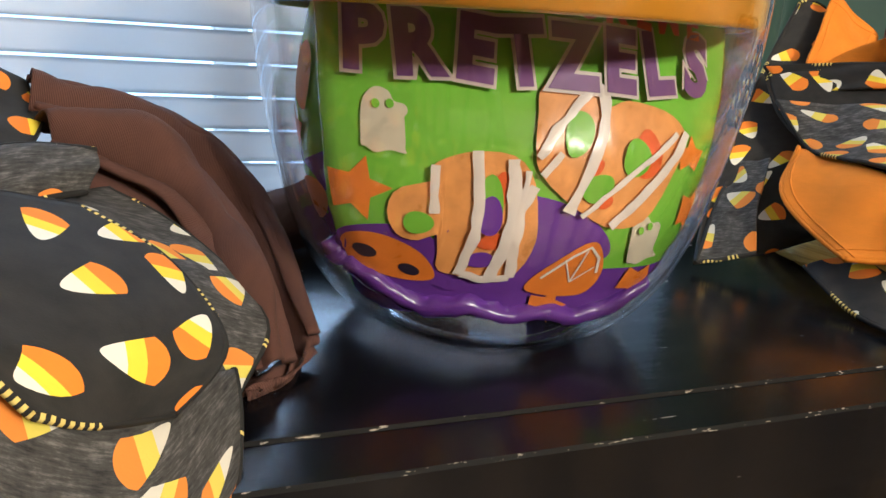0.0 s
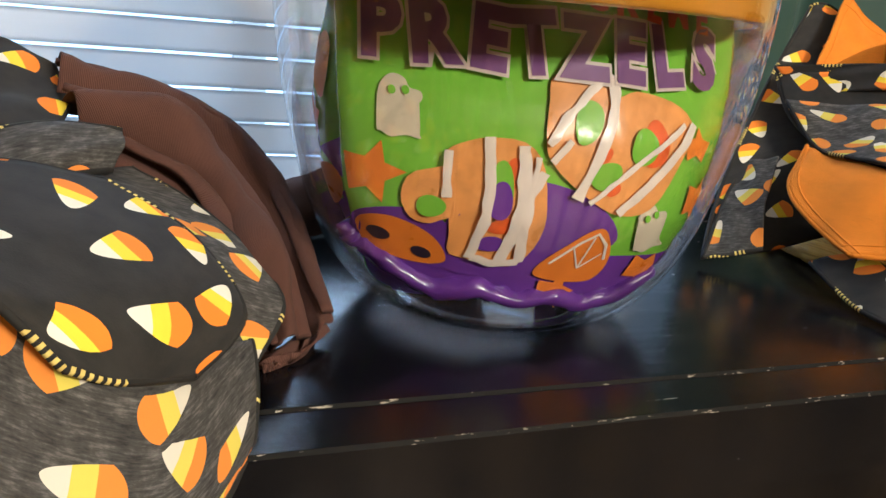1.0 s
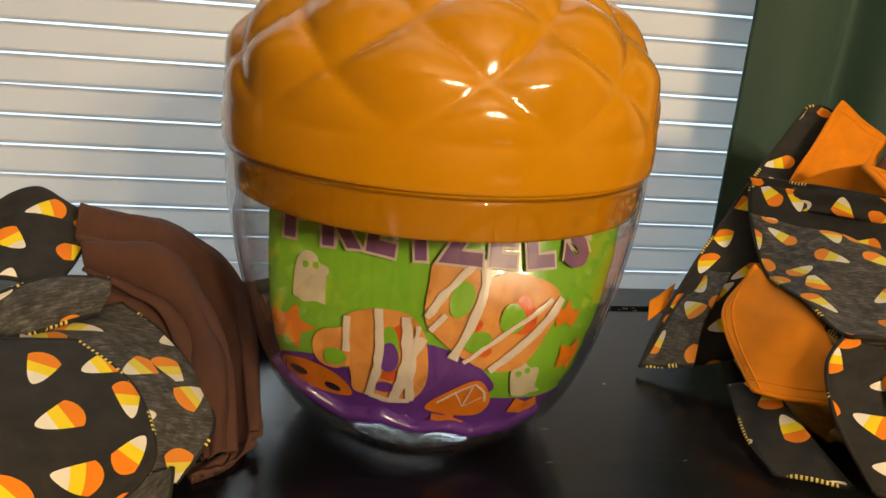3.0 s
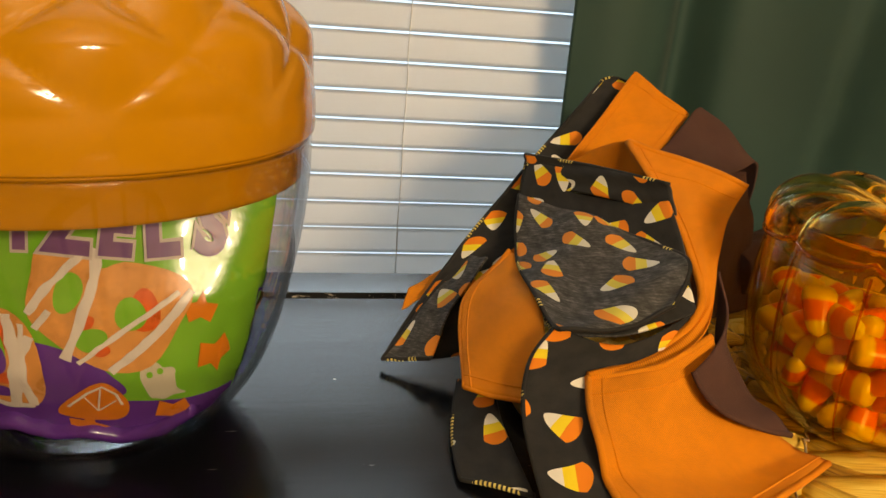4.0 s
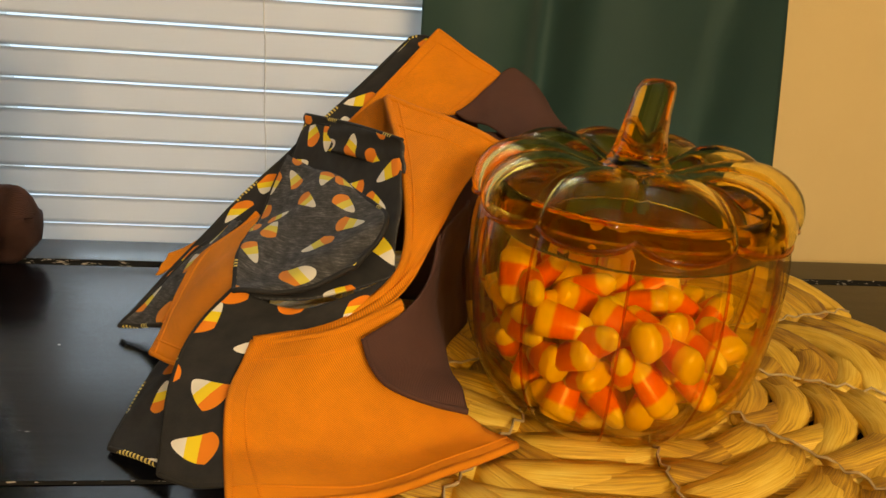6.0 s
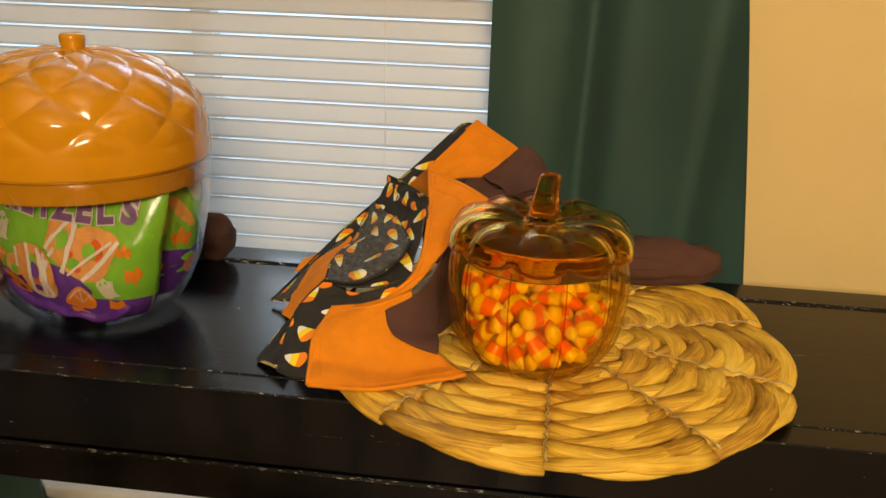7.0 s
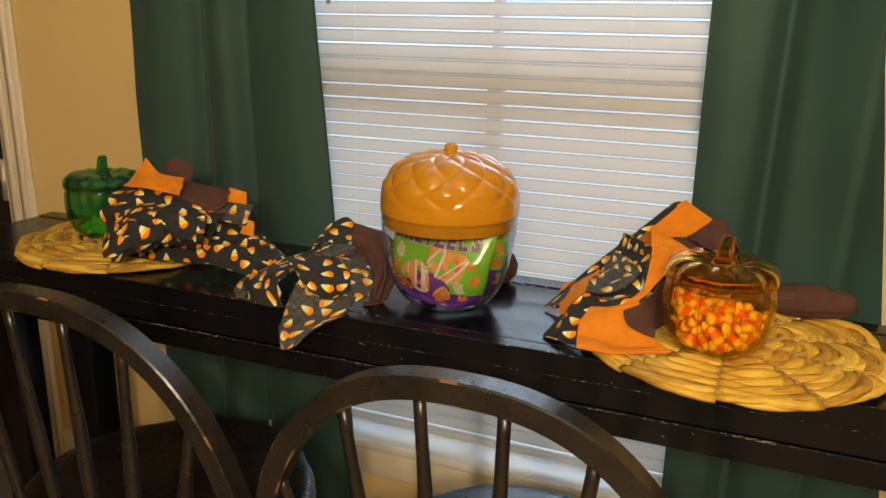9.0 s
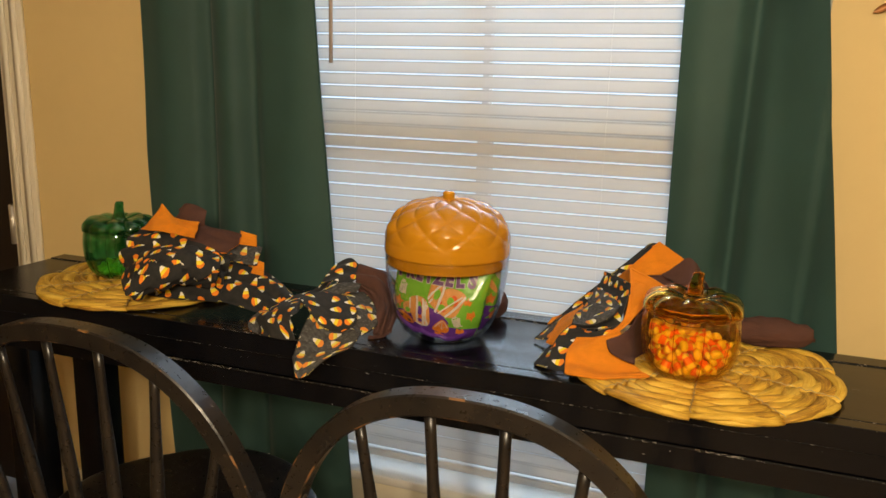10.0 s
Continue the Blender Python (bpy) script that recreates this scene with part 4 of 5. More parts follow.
pretzel([(-0.0492, 0.8358), (-0.0428, 0.8398), (-0.0333, 0.842), (-0.021, 0.8406), (-0.0133, 0.8309), (-0.0105, 0.8107), (-0.0129, 0.7975), (-0.0209, 0.7905), (-0.0374, 0.7934), (-0.0445, 0.7965), (-0.0457, 0.8102), (-0.053, 0.8074), (-0.0601, 0.8096), (-0.0638, 0.8174), (-0.0609, 0.8264), (-0.0489, 0.8305)],
        [(-0.0295, 0.8225, 0.0050, 0.0112, 0.0, M_GREEN), (-0.0292, 0.8185, 0.0047, 0.0075, 0.0, M_PURPLE), (-0.0535, 0.8147, 0.0052, 0.0042, 0.0, M_GREEN), (-0.030, 0.8008, 0.0055, 0.0034, 0.0, M_PURPLE)],
        [(-0.0272, 0.8085, 0.0050, 0.0035, 0.1), (-0.0255, 0.829, 0.003, 0.006, 0.0)],
        [(0.0034, (-0.0486, 0.8363), (-0.0489, 0.827), (-0.0484, 0.8186)), (0.0040, (-0.0347, 0.8423), (-0.0334, 0.8207), (-0.0365, 0.7941)), (0.0048, (-0.0223, 0.8399), (-0.0212, 0.8169), (-0.0250, 0.792)), (0.0042, (-0.0139, 0.8303), (-0.0190, 0.817), (-0.0174, 0.7932)), (0.0024, (-0.0169, 0.836), (-0.0178, 0.8234)), (0.0030, (-0.036, 0.7945), (-0.027, 0.7925), (-0.0174, 0.7935))])
decal("star_print", star(-0.0745, 0.8255, 0.0125, 0.25), 1, M_INKORA, frontbag)
decal("star_print", star(0.0535, 0.8417, 0.0075, 0.1), 1, M_INKORA, frontbag)
decal("star_print", star(0.0023, 0.7790, 0.0092, 0.3), 2, M_INKORA, frontbag)
decal("star_print", star(0.0610, 0.8190, 0.0105, 0.4), 1, M_INKORA, frontbag)
decal("star_print", star(0.0400, 0.7890, 0.0090, 0.6), 1, M_INKORA, frontbag)
decal("pumpkin_print", loop([(-0.0806, 0.8064), (-0.0676, 0.8093), (-0.0511, 0.8024), (-0.0441, 0.7913), (-0.057, 0.7901), (-0.0757, 0.797)]), 2, M_INKORA, frontbag)
decal("dark_print", oval(-0.0705, 0.8015, 0.0052, 0.0026, -0.3, 14), 3, M_DARKINK, frontbag)
decal("dark_print", oval(-0.0535, 0.7945, 0.0042, 0.0022, -0.4, 12), 3, M_DARKINK, frontbag)
decal("slice_print", loop([(-0.0089, 0.7874), (0.0033, 0.8032), (0.0144, 0.8086), (0.0217, 0.7946), (0.015, 0.7839)]), 2, M_INKORA, frontbag)
band("slice_line", [(-0.004, 0.7925), (0.006, 0.8025), (0.0125, 0.8065), (0.0175, 0.8015), (0.0190, 0.7945)], 0.0012, 3, M_ICING, frontbag)
for x, z in ((0.0035, 0.8010), (0.0115, 0.8050), (0.0170, 0.7975)):
    band("slice_line", [(0.0085, 0.7905), ((x + 0.0085) / 2, (z + 0.7905) / 2), (x, z)], 0.0007, 3, M_ICING, frontbag)


def lettering(word, x0, z0, x1, z1, size, mat, rim, drop=0.0):
    """One word in fat capitals across the film, letter by letter, along a falling line."""
    n = len(word)
    for i, ch in enumerate(word):
        f = i / (n - 1)
        for layer, m, off in ((6.8, rim, 0.095), (7.6, mat, 0.052)):
            if m is None:
                continue
            cu = bpy.data.curves.new("letter", "FONT")
            cu.body, cu.size, cu.align_x, cu.offset, cu.resolution_u = ch, 1.0, "CENTER", off, 3
            tmp = bpy.data.objects.new("letter", cu)
            scene.collection.objects.link(tmp)
            bpy.context.view_layer.update()
            me = bpy.data.meshes.new_from_object(tmp.evaluated_get(bpy.context.evaluated_depsgraph_get()))
            bpy.data.objects.remove(tmp)
            bpy.data.curves.remove(cu)
            bm = bmesh.new()
            bm.from_mesh(me)
            bpy.data.meshes.remove(me)
            bmesh.ops.triangulate(bm, faces=bm.faces[:])
            turn = math.atan2(z1 - z0, x1 - x0) + 0.10 * math.sin(i * 2.4)
            cs, sn = math.cos(turn), math.sin(turn)
            cx, cz = x0 + (x1 - x0) * f, z0 + (z1 - z0) * f - drop * math.sin(math.pi * f)
            for v in bm.verts:
                lx, lz = v.co.x * size * 0.98, v.co.y * size * 1.15
                x, z = cx + lx * cs - lz * sn, cz + lx * sn + lz * cs
                v.co = keep_in(Vector((x, bag_y(x, z), z))) - Vector((0, 0.0005 + 0.0004 * layer, 0))
            bm.normal_update()
            for fc in bm.faces:
                if fc.normal.y > 0:
                    fc.normal_flip()
            part("letter_" + ("outline" if layer < 7 else "print"), bm, m, frontbag)


lettering("PRETZELS", -0.0720, 0.8686, 0.0565, 0.8650, 0.0262, M_LETTER, M_RIM, 0.0005)
lettering("CREME", 0.0075, 0.8910, 0.0570, 0.8858, 0.0140, M_RED, None)

for m, lab in ((Matrix.Translation((0.030, 0.052, 0.001)) @ Matrix.Rotation(radians(62), 4, "Z"), "facing the amber jar"), (Matrix.Translation((-0.036, 0.064, 0.006)) @ Matrix.Rotation(radians(-62), 4, "Z"), "facing the napkins")):
    b = bag("pretzel_bag", m, "green and purple film bag of iced pretzels, " + lab, M_GREEN)
    for x, z, r, t in ((-0.035, 0.865, 0.011, 0.2), (0.03, 0.85, 0.010, 0.5), (-0.01, 0.832, 0.011, 0.1), (-0.045, 0.83, 0.009, 0.7)):
        decal("star_print", star(x, z, r, t), 1, M_INKORA, b, m)
    decal("swirl_print", [(-0.062, 0.790), (-0.055, 0.812), (-0.03, 0.823), (0.0, 0.818), (0.02, 0.826), (0.05, 0.818), (0.06, 0.790)], 0.6, M_PURPLE, b, m)
    for x, z, rr in ((-0.04, 0.806, 0.012), (0.005, 0.803, 0.013), (0.042, 0.806, 0.011), (0.045, 0.875, 0.012)):
        decal("pumpkin_print", oval(x, z, rr, rr * 0.75, 0.3, 20, 0.06), 2, M_INKORA, b, m)
    decal("ghost_patch", oval(0.015, 0.874, 0.009, 0.013, 0.2, 18, 0.1), 2, M_GHOST, b, m)
    decal("icing_print", oval(-0.005, 0.855, 0.006, 0.016, 0.5, 18, 0.05), 2, M_PRETZEL, b, m)
# rolled purple foot of the front bag
foot = tube([keep_in(Vector((p.x, bag_y(p.x, p.z), p.z)) + Vector((0, 0.001, 0.0))) for p in spline([(-0.086, 0, 0.8035), (-0.073, 0, 0.7915), (-0.0428, 0, 0.7800), (-0.0111, 0, 0.7755), (0.0267, 0, 0.7752), (0.0493, 0, 0.7885)], 60)], 0.0068, 16, 0.7, taper=lambda f: 0.72 + 0.3 * math.sin(math.pi * f))
for v in foot.verts:
    v.co += Vector((0.2, -0.5, 1)) * (0.0040 * noise.noise(v.co * 55) + 0.0022 * noise.noise(v.co * 170))
part("foot_fold", foot, M_PURPLE, frontbag, "rolled purple foot of the bag")


# ---------------- napkin bundles ----------------
def roll(name, pts, radius, mat, parent, flat=0.8, seed=0, taper=None):
    """A loosely rolled cloth with lengthwise creases."""
    line = spline(pts, 40)
    bm = tube(line, radius, 36, flat, taper=taper)
    for v in bm.verts:
        q = v.co * 1.0
        n = noise.noise(Vector((q.x * 22, q.y * 70, q.z * 90 + seed)))
        v.co += Vector((0, 0.4, 1)) * (n * radius * 0.34 - abs(noise.noise(Vector((q.x * 9, q.y * 60, q.z * 120 + seed * 2)))) * radius * 0.25)
    return part(name, bm, mat, parent)


P, R, O, B = M_PRINT, M_REVERSE, M_ORANGE, M_BROWN
HEM = (O, ("v1", "u0", "u1"), 0.0011)
SG = lambda *w: (M_SERGE, w, 0.0013)

right = thing("napkin_bundle", (0.26, 0.02, TOP), "folded napkins in orange, brown and candy-corn print", "napkins", "napkin bundles")
cloth("print_layer", [[(0.144, 0.046, 0.764), (0.180, 0.035, 0.772), (0.225, 0.035, 0.780)], [(0.174, 0.077, 0.797), (0.200, 0.070, 0.805), (0.24, 0.065, 0.81)], [(0.245, 0.133, 0.862), (0.27, 0.118, 0.858), (0.30, 0.105, 0.858)], [(0.307, 0.172, 0.920), (0.322, 0.168, 0.920), (0.345, 0.155, 0.90)]], right, P, R, edge=SG("u0", "v1"), seed=1)
cloth("orange_layer", [[(0.265, 0.113, 0.870), (0.300, 0.123, 0.874), (0.335, 0.124, 0.880)], [(0.296, 0.138, 0.899), (0.325, 0.142, 0.896), (0.352, 0.140, 0.890)], [(0.323, 0.158, 0.927), (0.345, 0.158, 0.914), (0.367, 0.154, 0.901)]], right, O, edge=HEM, seed=2, wrinkle=0.0022, hem=0.14)
cloth("brown_layer", [[(0.334, 0.121, 0.881), (0.350, 0.100, 0.879), (0.364, 0.083, 0.875)], [(0.356, 0.138, 0.893), (0.372, 0.118, 0.885), (0.384, 0.098, 0.876)], [(0.377, 0.152, 0.906), (0.392, 0.136, 0.892), (0.405, 0.116, 0.874)], [(0.40, 0.145, 0.87), (0.41, 0.135, 0.85), (0.415, 0.13, 0.83)]], right, B, seed=3, wrinkle=0.003)
cloth("orange_layer", [[(0.265, 0.113, 0.870), (0.278, 0.094, 0.887), (0.288, 0.073, 0.897)], [(0.276, 0.10, 0.862), (0.288, 0.08, 0.872), (0.295, 0.055, 0.882)], [(0.285, 0.085, 0.852), (0.294, 0.068, 0.862), (0.298, 0.045, 0.872)]], right, O, seed=4)
cloth("orange_layer", [[(0.288, 0.073, 0.896), (0.318, 0.054, 0.890), (0.347, 0.032, 0.881)], [(0.296, 0.020, 0.869), (0.312, 0.020, 0.868), (0.327, 0.014, 0.864)], [(0.294, -0.030, 0.838), (0.302, -0.023, 0.841), (0.310, -0.014, 0.844)], [(0.268, -0.045, 0.817), (0.279, -0.047, 0.821), (0.290, -0.046, 0.826)], [(0.229, -0.055, 0.809), (0.241, -0.059, 0.809), (0.252, -0.062, 0.808)]], right, O, nv=34, seed=5, wrinkle=0.002, edge=(O, ("u0", "v0"), 0.0022), hem=0.12)
cloth("orange_layer", [[(0.229, -0.055, 0.809), (0.262, -0.058, 0.815), (0.293, -0.048, 0.826)], [(0.223, -0.083, 0.797), (0.255, -0.080, 0.795), (0.302, -0.066, 0.799)], [(0.225, -0.105, 0.785), (0.268, -0.103, 0.780), (0.328, -0.080, 0.783)], [(0.228, -0.122, 0.777), (0.285, -0.117, 0.7775), (0.342, -0.088, 0.779)]], right, O, seed=6, wrinkle=0.002, edge=(O, ("u0", "v1", "v0"), 0.0019), hem=0.12, pleat=(1.5, 0.0022))
cloth("brown_layer", [[(0.314, -0.012, 0.846), (0.311, -0.020, 0.826), (0.312, -0.028, 0.800)], [(0.300, -0.047, 0.828), (0.302, -0.058, 0.811), (0.317, -0.064, 0.797)], [(0.276, -0.066, 0.817), (0.287, -0.082, 0.803), (0.320, -0.086, 0.794)]], right, B, seed=7, wrinkle=0.002, edge=(B, ("v1",), 0.0014))
cloth("print_layer", [[(0.241, 0.122, 0.870), (0.270, 0.072, 0.876), (0.294, 0.026, 0.879)], [(0.232, 0.090, 0.842), (0.262, 0.042, 0.847), (0.293, -0.006, 0.857)], [(0.222, 0.030, 0.824), (0.252, -0.016, 0.830), (0.290, -0.026, 0.842)], [(0.218, -0.030, 0.820), (0.250, -0.040, 0.822), (0.290, -0.036, 0.834)]], right, P, R, seed=8, shift=(0.31, 0.05), edge=SG("u0", "v0"))
cloth("print_layer", [[(0.241, 0.124, 0.874), (0.268, 0.073, 0.880), (0.294, 0.024, 0.883)], [(0.243, 0.105, 0.858), (0.269, 0.055, 0.866), (0.295, 0.012, 0.869)]], right, P, R, nv=10, seed=9, shift=(0.12, 0.4), edge=SG("v0", "u0"))
cloth("print_layer", [[(0.231, 0.098, 0.855), (0.250, 0.064, 0.856), (0.268, 0.038, 0.854)], [(0.220, 0.052, 0.830), (0.250, 0.014, 0.842), (0.286, -0.018, 0.856)], [(0.216, -0.008, 0.827), (0.245, -0.030, 0.835), (0.281, -0.035, 0.850)], [(0.218, -0.037, 0.827), (0.248, -0.046, 0.831), (0.272, -0.043, 0.840)]], right, R, P, seed=10, shift=(0.52, 0.33), wrinkle=0.0035, edge=SG("v1", "u1", "u0"), label="heathered grey reverse of the print")
cloth("print_layer", [[(0.218, -0.032, 0.824), (0.250, -0.044, 0.820), (0.292, -0.034, 0.834)], [(0.204, -0.042, 0.811), (0.235, -0.054, 0.808), (0.262, -0.050, 0.812)], [(0.196, -0.066, 0.795), (0.215, -0.073, 0.795), (0.236, -0.073, 0.797)], [(0.198, -0.100, 0.774), (0.212, -0.108, 0.775), (0.229, -0.112, 0.778)]], right, P, R, seed=11, shift=(0.7, 0.11), edge=SG("u0", "v1"))
cloth("orange_layer", [[(0.218, 0.060, 0.830), (0.221, 0.057, 0.828), (0.224, 0.054, 0.826)], [(0.186, 0.033, 0.806), (0.202, 0.008, 0.816), (0.217, -0.012, 0.823)], [(0.178, -0.023, 0.785), (0.194, -0.043, 0.791), (0.209, -0.062, 0.797)]], right, O, nu=16, nv=20, seed=12, wrinkle=0.002, edge=(O, ("v1", "u0"), 0.0013), hem=0.12)
cloth("print_layer", [[(0.144, 0.045, 0.765), (0.157, 0.038, 0.769), (0.170, 0.028, 0.774)], [(0.170, 0.068, 0.790), (0.177, 0.058, 0.794), (0.184, 0.048, 0.798)], [(0.200, 0.088, 0.816), (0.204, 0.078, 0.819), (0.208, 0.070, 0.821)]], right, R, P, seed=13, shift=(0.9, 0.6), edge=SG("u0", "v0"), label="heathered grey reverse of the print")
cloth("print_layer", [[(0.180, 0.004, 0.775), (0.195, -0.012, 0.785)], [(0.171, -0.035, 0.765), (0.192, -0.048, 0.780)], [(0.169, -0.066, 0.7625), (0.198, -0.088, 0.768)]], right, P, R, nu=12, seed=14, shift=(0.2, 0.8), edge=SG("u0", "v1"))
cloth("orange_layer", [[(0.158, 0.074, 0.784), (0.172, 0.078, 0.792)], [(0.163, 0.086, 0.793), (0.185, 0.096, 0.803)]], right, O, nu=8, nv=6, seed=15)
cloth("brown_layer", [[(0.318, 0.118, 0.875), (0.350, 0.098, 0.875), (0.388, 0.104, 0.873)], [(0.305, 0.080, 0.830), (0.350, 0.072, 0.832), (0.405, 0.105, 0.830)], [(0.300, 0.060, 0.779), (0.350, 0.062, 0.779), (0.412, 0.095, 0.779)]], right, B, seed=16, wrinkle=0.004)
cloth("brown_layer", [[(0.268, 0.122, 0.868), (0.310, 0.128, 0.876), (0.348, 0.124, 0.882)], [(0.275, 0.118, 0.838), (0.315, 0.120, 0.842), (0.352, 0.116, 0.845)], [(0.280, 0.110, 0.790), (0.318, 0.112, 0.790), (0.355, 0.108, 0.790)]], right, B, seed=18, wrinkle=0.003)
cloth("brown_layer", [[(0.313, -0.008, 0.842), (0.320, 0.010, 0.846), (0.332, 0.034, 0.850)], [(0.308, -0.018, 0.812), (0.318, 0.008, 0.812), (0.332, 0.035, 0.812)], [(0.314, -0.030, 0.782), (0.324, 0.004, 0.779), (0.336, 0.030, 0.779)]], right, B, seed=17, wrinkle=0.002)
roll("brown_roll", [(0.392, 0.108, 0.803), (0.44, 0.120, 0.805), (0.49, 0.136, 0.803), (0.54, 0.145, 0.800), (0.576, 0.146, 0.797)], 0.025, B, right, 0.80, 3, lambda f: (1 - max(0, (f - 0.55) / 0.47) ** 2.4) ** 0.5 if f < 1 else 0.12)
for lift, turn, reach in ((0.0225, 0.2, 0.572), (0.0235, 0.9, 0.556), (0.0215, -0.5, 0.578)):
    wrap = []
    for i in range(5):
        f = i / 4
        cx, cy, cz = 0.41 + (reach - 0.41) * f, 0.112 + 0.034 * f, 0.804 - 0.006 * f
        r = lift * (1 - 0.55 * f ** 3)
        wrap.append([(cx, cy - r * math.cos(a), cz + 0.82 * r * math.sin(a)) for a in (turn - 0.75 + 0.35 * f, turn - 0.1 + 0.2 * f, turn + 0.5)])
    cloth("brown_layer", wrap, right, B, nu=16, nv=24, seed=40 + round(turn * 10), wrinkle=0.0022, edge=(B, ("u0",), 0.0011))

left = thing("napkin_bundle", (-0.16, -0.04, TOP), "folded napkins in candy-corn print and brown, one tip hanging over", "napkins", "napkin bundles")
cloth("print_layer", [[(-0.231, 0.067, 0.855), (-0.211, 0.070, 0.862), (-0.191, 0.063, 0.852)], [(-0.238, 0.034, 0.841), (-0.210, 0.039, 0.849), (-0.183, 0.046, 0.840)], [(-0.231, -0.010, 0.830), (-0.209, 0.003, 0.834), (-0.187, 0.004, 0.831)]], left, P, R, seed=21, shift=(0.15, 0.2), edge=SG("u1", "v1"), wrinkle=0.003)
cloth("print_layer", [[(-0.219, -0.021, 0.827), (-0.190, -0.001, 0.836), (-0.162, 0.007, 0.833)], [(-0.220, -0.032, 0.818), (-0.189, -0.019, 0.829), (-0.161, -0.001, 0.828)], [(-0.213, -0.037, 0.810), (-0.188, -0.027, 0.820), (-0.165, -0.005, 0.820)]], left, R, P, nv=10, seed=22, shift=(0.6, 0.2), edge=SG("v0", "v1"), label="heathered grey reverse of the print")
cloth("print_layer", [[(-0.202, -0.010, 0.823), (-0.183, -0.007, 0.818), (-0.159, 0.013, 0.819)], [(-0.186, -0.043, 0.818), (-0.158, -0.020, 0.814), (-0.132, -0.003, 0.804)], [(-0.169, -0.076, 0.805), (-0.140, -0.053, 0.800), (-0.108, -0.040, 0.783)], [(-0.158, -0.099, 0.786), (-0.136, -0.086, 0.780), (-0.120, -0.073, 0.771)]], left, R, P, seed=23, shift=(0.35, 0.7), wrinkle=0.0025, edge=SG("u1"), label="heathered grey reverse of the print")
cloth("print_layer", [[(-0.225, -0.071, 0.828), (-0.193, -0.064, 0.833), (-0.165, -0.043, 0.824)], [(-0.217, -0.105, 0.829), (-0.170, -0.096, 0.819), (-0.138, -0.059, 0.808)], [(-0.187, -0.126, 0.819), (-0.156, -0.117, 0.803), (-0.126, -0.089, 0.794)], [(-0.169, -0.128, 0.797), (-0.157, -0.122, 0.790), (-0.140, -0.109, 0.784)]], left, P, R, seed=24, shift=(0.83, 0.42), edge=SG("u1", "v1", "u0", "v0"), wrinkle=0.0008)
cloth("print_layer", [[(-0.186, -0.112, 0.822), (-0.169, -0.112, 0.802), (-0.147, -0.102, 0.790), (-0.122, -0.072, 0.778)], [(-0.192, -0.142, 0.791), (-0.168, -0.145, 0.773), (-0.146, -0.138, 0.765), (-0.123, -0.100, 0.762)], [(-0.190, -0.167, 0.765), (-0.173, -0.173, 0.762), (-0.154, -0.166, 0.762), (-0.129, -0.119, 0.758)], [(-0.180, -0.191, 0.760), (-0.170, -0.195, 0.754), (-0.161, -0.191, 0.750), (-0.144, -0.152, 0.753)], [(-0.166, -0.208, 0.740), (-0.162, -0.210, 0.739), (-0.159, -0.208, 0.738), (-0.155, -0.195, 0.739)]], left, R, P, nv=30, seed=25, shift=(0.05, 0.9), wrinkle=0.002, edge=SG("u0", "u1"), label="heathered grey reverse of the print")
cloth("print_layer", [[(-0.231, 0.065, 0.842), (-0.213, 0.012, 0.835), (-0.210, -0.055, 0.830)], [(-0.272, 0.018, 0.803), (-0.247, -0.031, 0.802), (-0.230, -0.093, 0.809)], [(-0.315, -0.050, 0.782), (-0.279, -0.097, 0.794), (-0.218, -0.129, 0.791)], [(-0.301, -0.108, 0.765), (-0.265, -0.133, 0.767), (-0.207, -0.143, 0.773)]], left, P, R, nu=34, nv=34, seed=26, shift=(0.4, 0.1), wrinkle=0.004, pleat=(3, 0.005), edge=SG("u0", "v1"))
cloth("print_layer", [[(-0.272, -0.009, 0.795), (-0.298, -0.032, 0.789), (-0.319, -0.044, 0.782)], [(-0.276, -0.065, 0.781), (-0.303, -0.082, 0.778), (-0.329, -0.083, 0.773)], [(-0.265, -0.096, 0.762), (-0.291, -0.115, 0.762), (-0.312, -0.110, 0.762)]], left, R, P, seed=27, shift=(0.77, 0.0), wrinkle=0.004, label="heathered grey reverse of the print")
cloth("brown_layer", [[(-0.190, 0.065, 0.853), (-0.132, 0.071, 0.837), (-0.100, 0.051, 0.809), (-0.088, -0.030, 0.772)], [(-0.187, 0.045, 0.849), (-0.138, 0.048, 0.833), (-0.108, 0.027, 0.805), (-0.093, -0.038, 0.766)], [(-0.180, 0.026, 0.835), (-0.138, 0.018, 0.816), (-0.119, -0.015, 0.789), (-0.109, -0.043, 0.762)], [(-0.169, 0.014, 0.815), (-0.132, 0.006, 0.793), (-0.120, -0.022, 0.769), (-0.115, -0.042, 0.762)]], left, B, nu=48, nv=48, seed=28, wrinkle=0.007, pleat=(2.6, 0.0095), edge=(B, ("v0",), 0.0013))
roll("brown_fold", [(-0.189, 0.055, 0.855), (-0.134, 0.06, 0.839), (-0.103, 0.04, 0.811), (-0.09, -0.036, 0.773)], 0.0055, B, left, 0.55, 21, lambda f: 0.35 + 0.65 * math.sin(math.pi * min(max(f, 0.02), 0.98)) ** 0.7)
roll("brown_fold", [(-0.184, 0.033, 0.846), (-0.138, 0.032, 0.828), (-0.113, 0.005, 0.801), (-0.1, -0.043, 0.767)], 0.0065, B, left, 0.55, 22, lambda f: 0.35 + 0.65 * math.sin(math.pi * min(max(f, 0.02), 0.98)) ** 0.7)
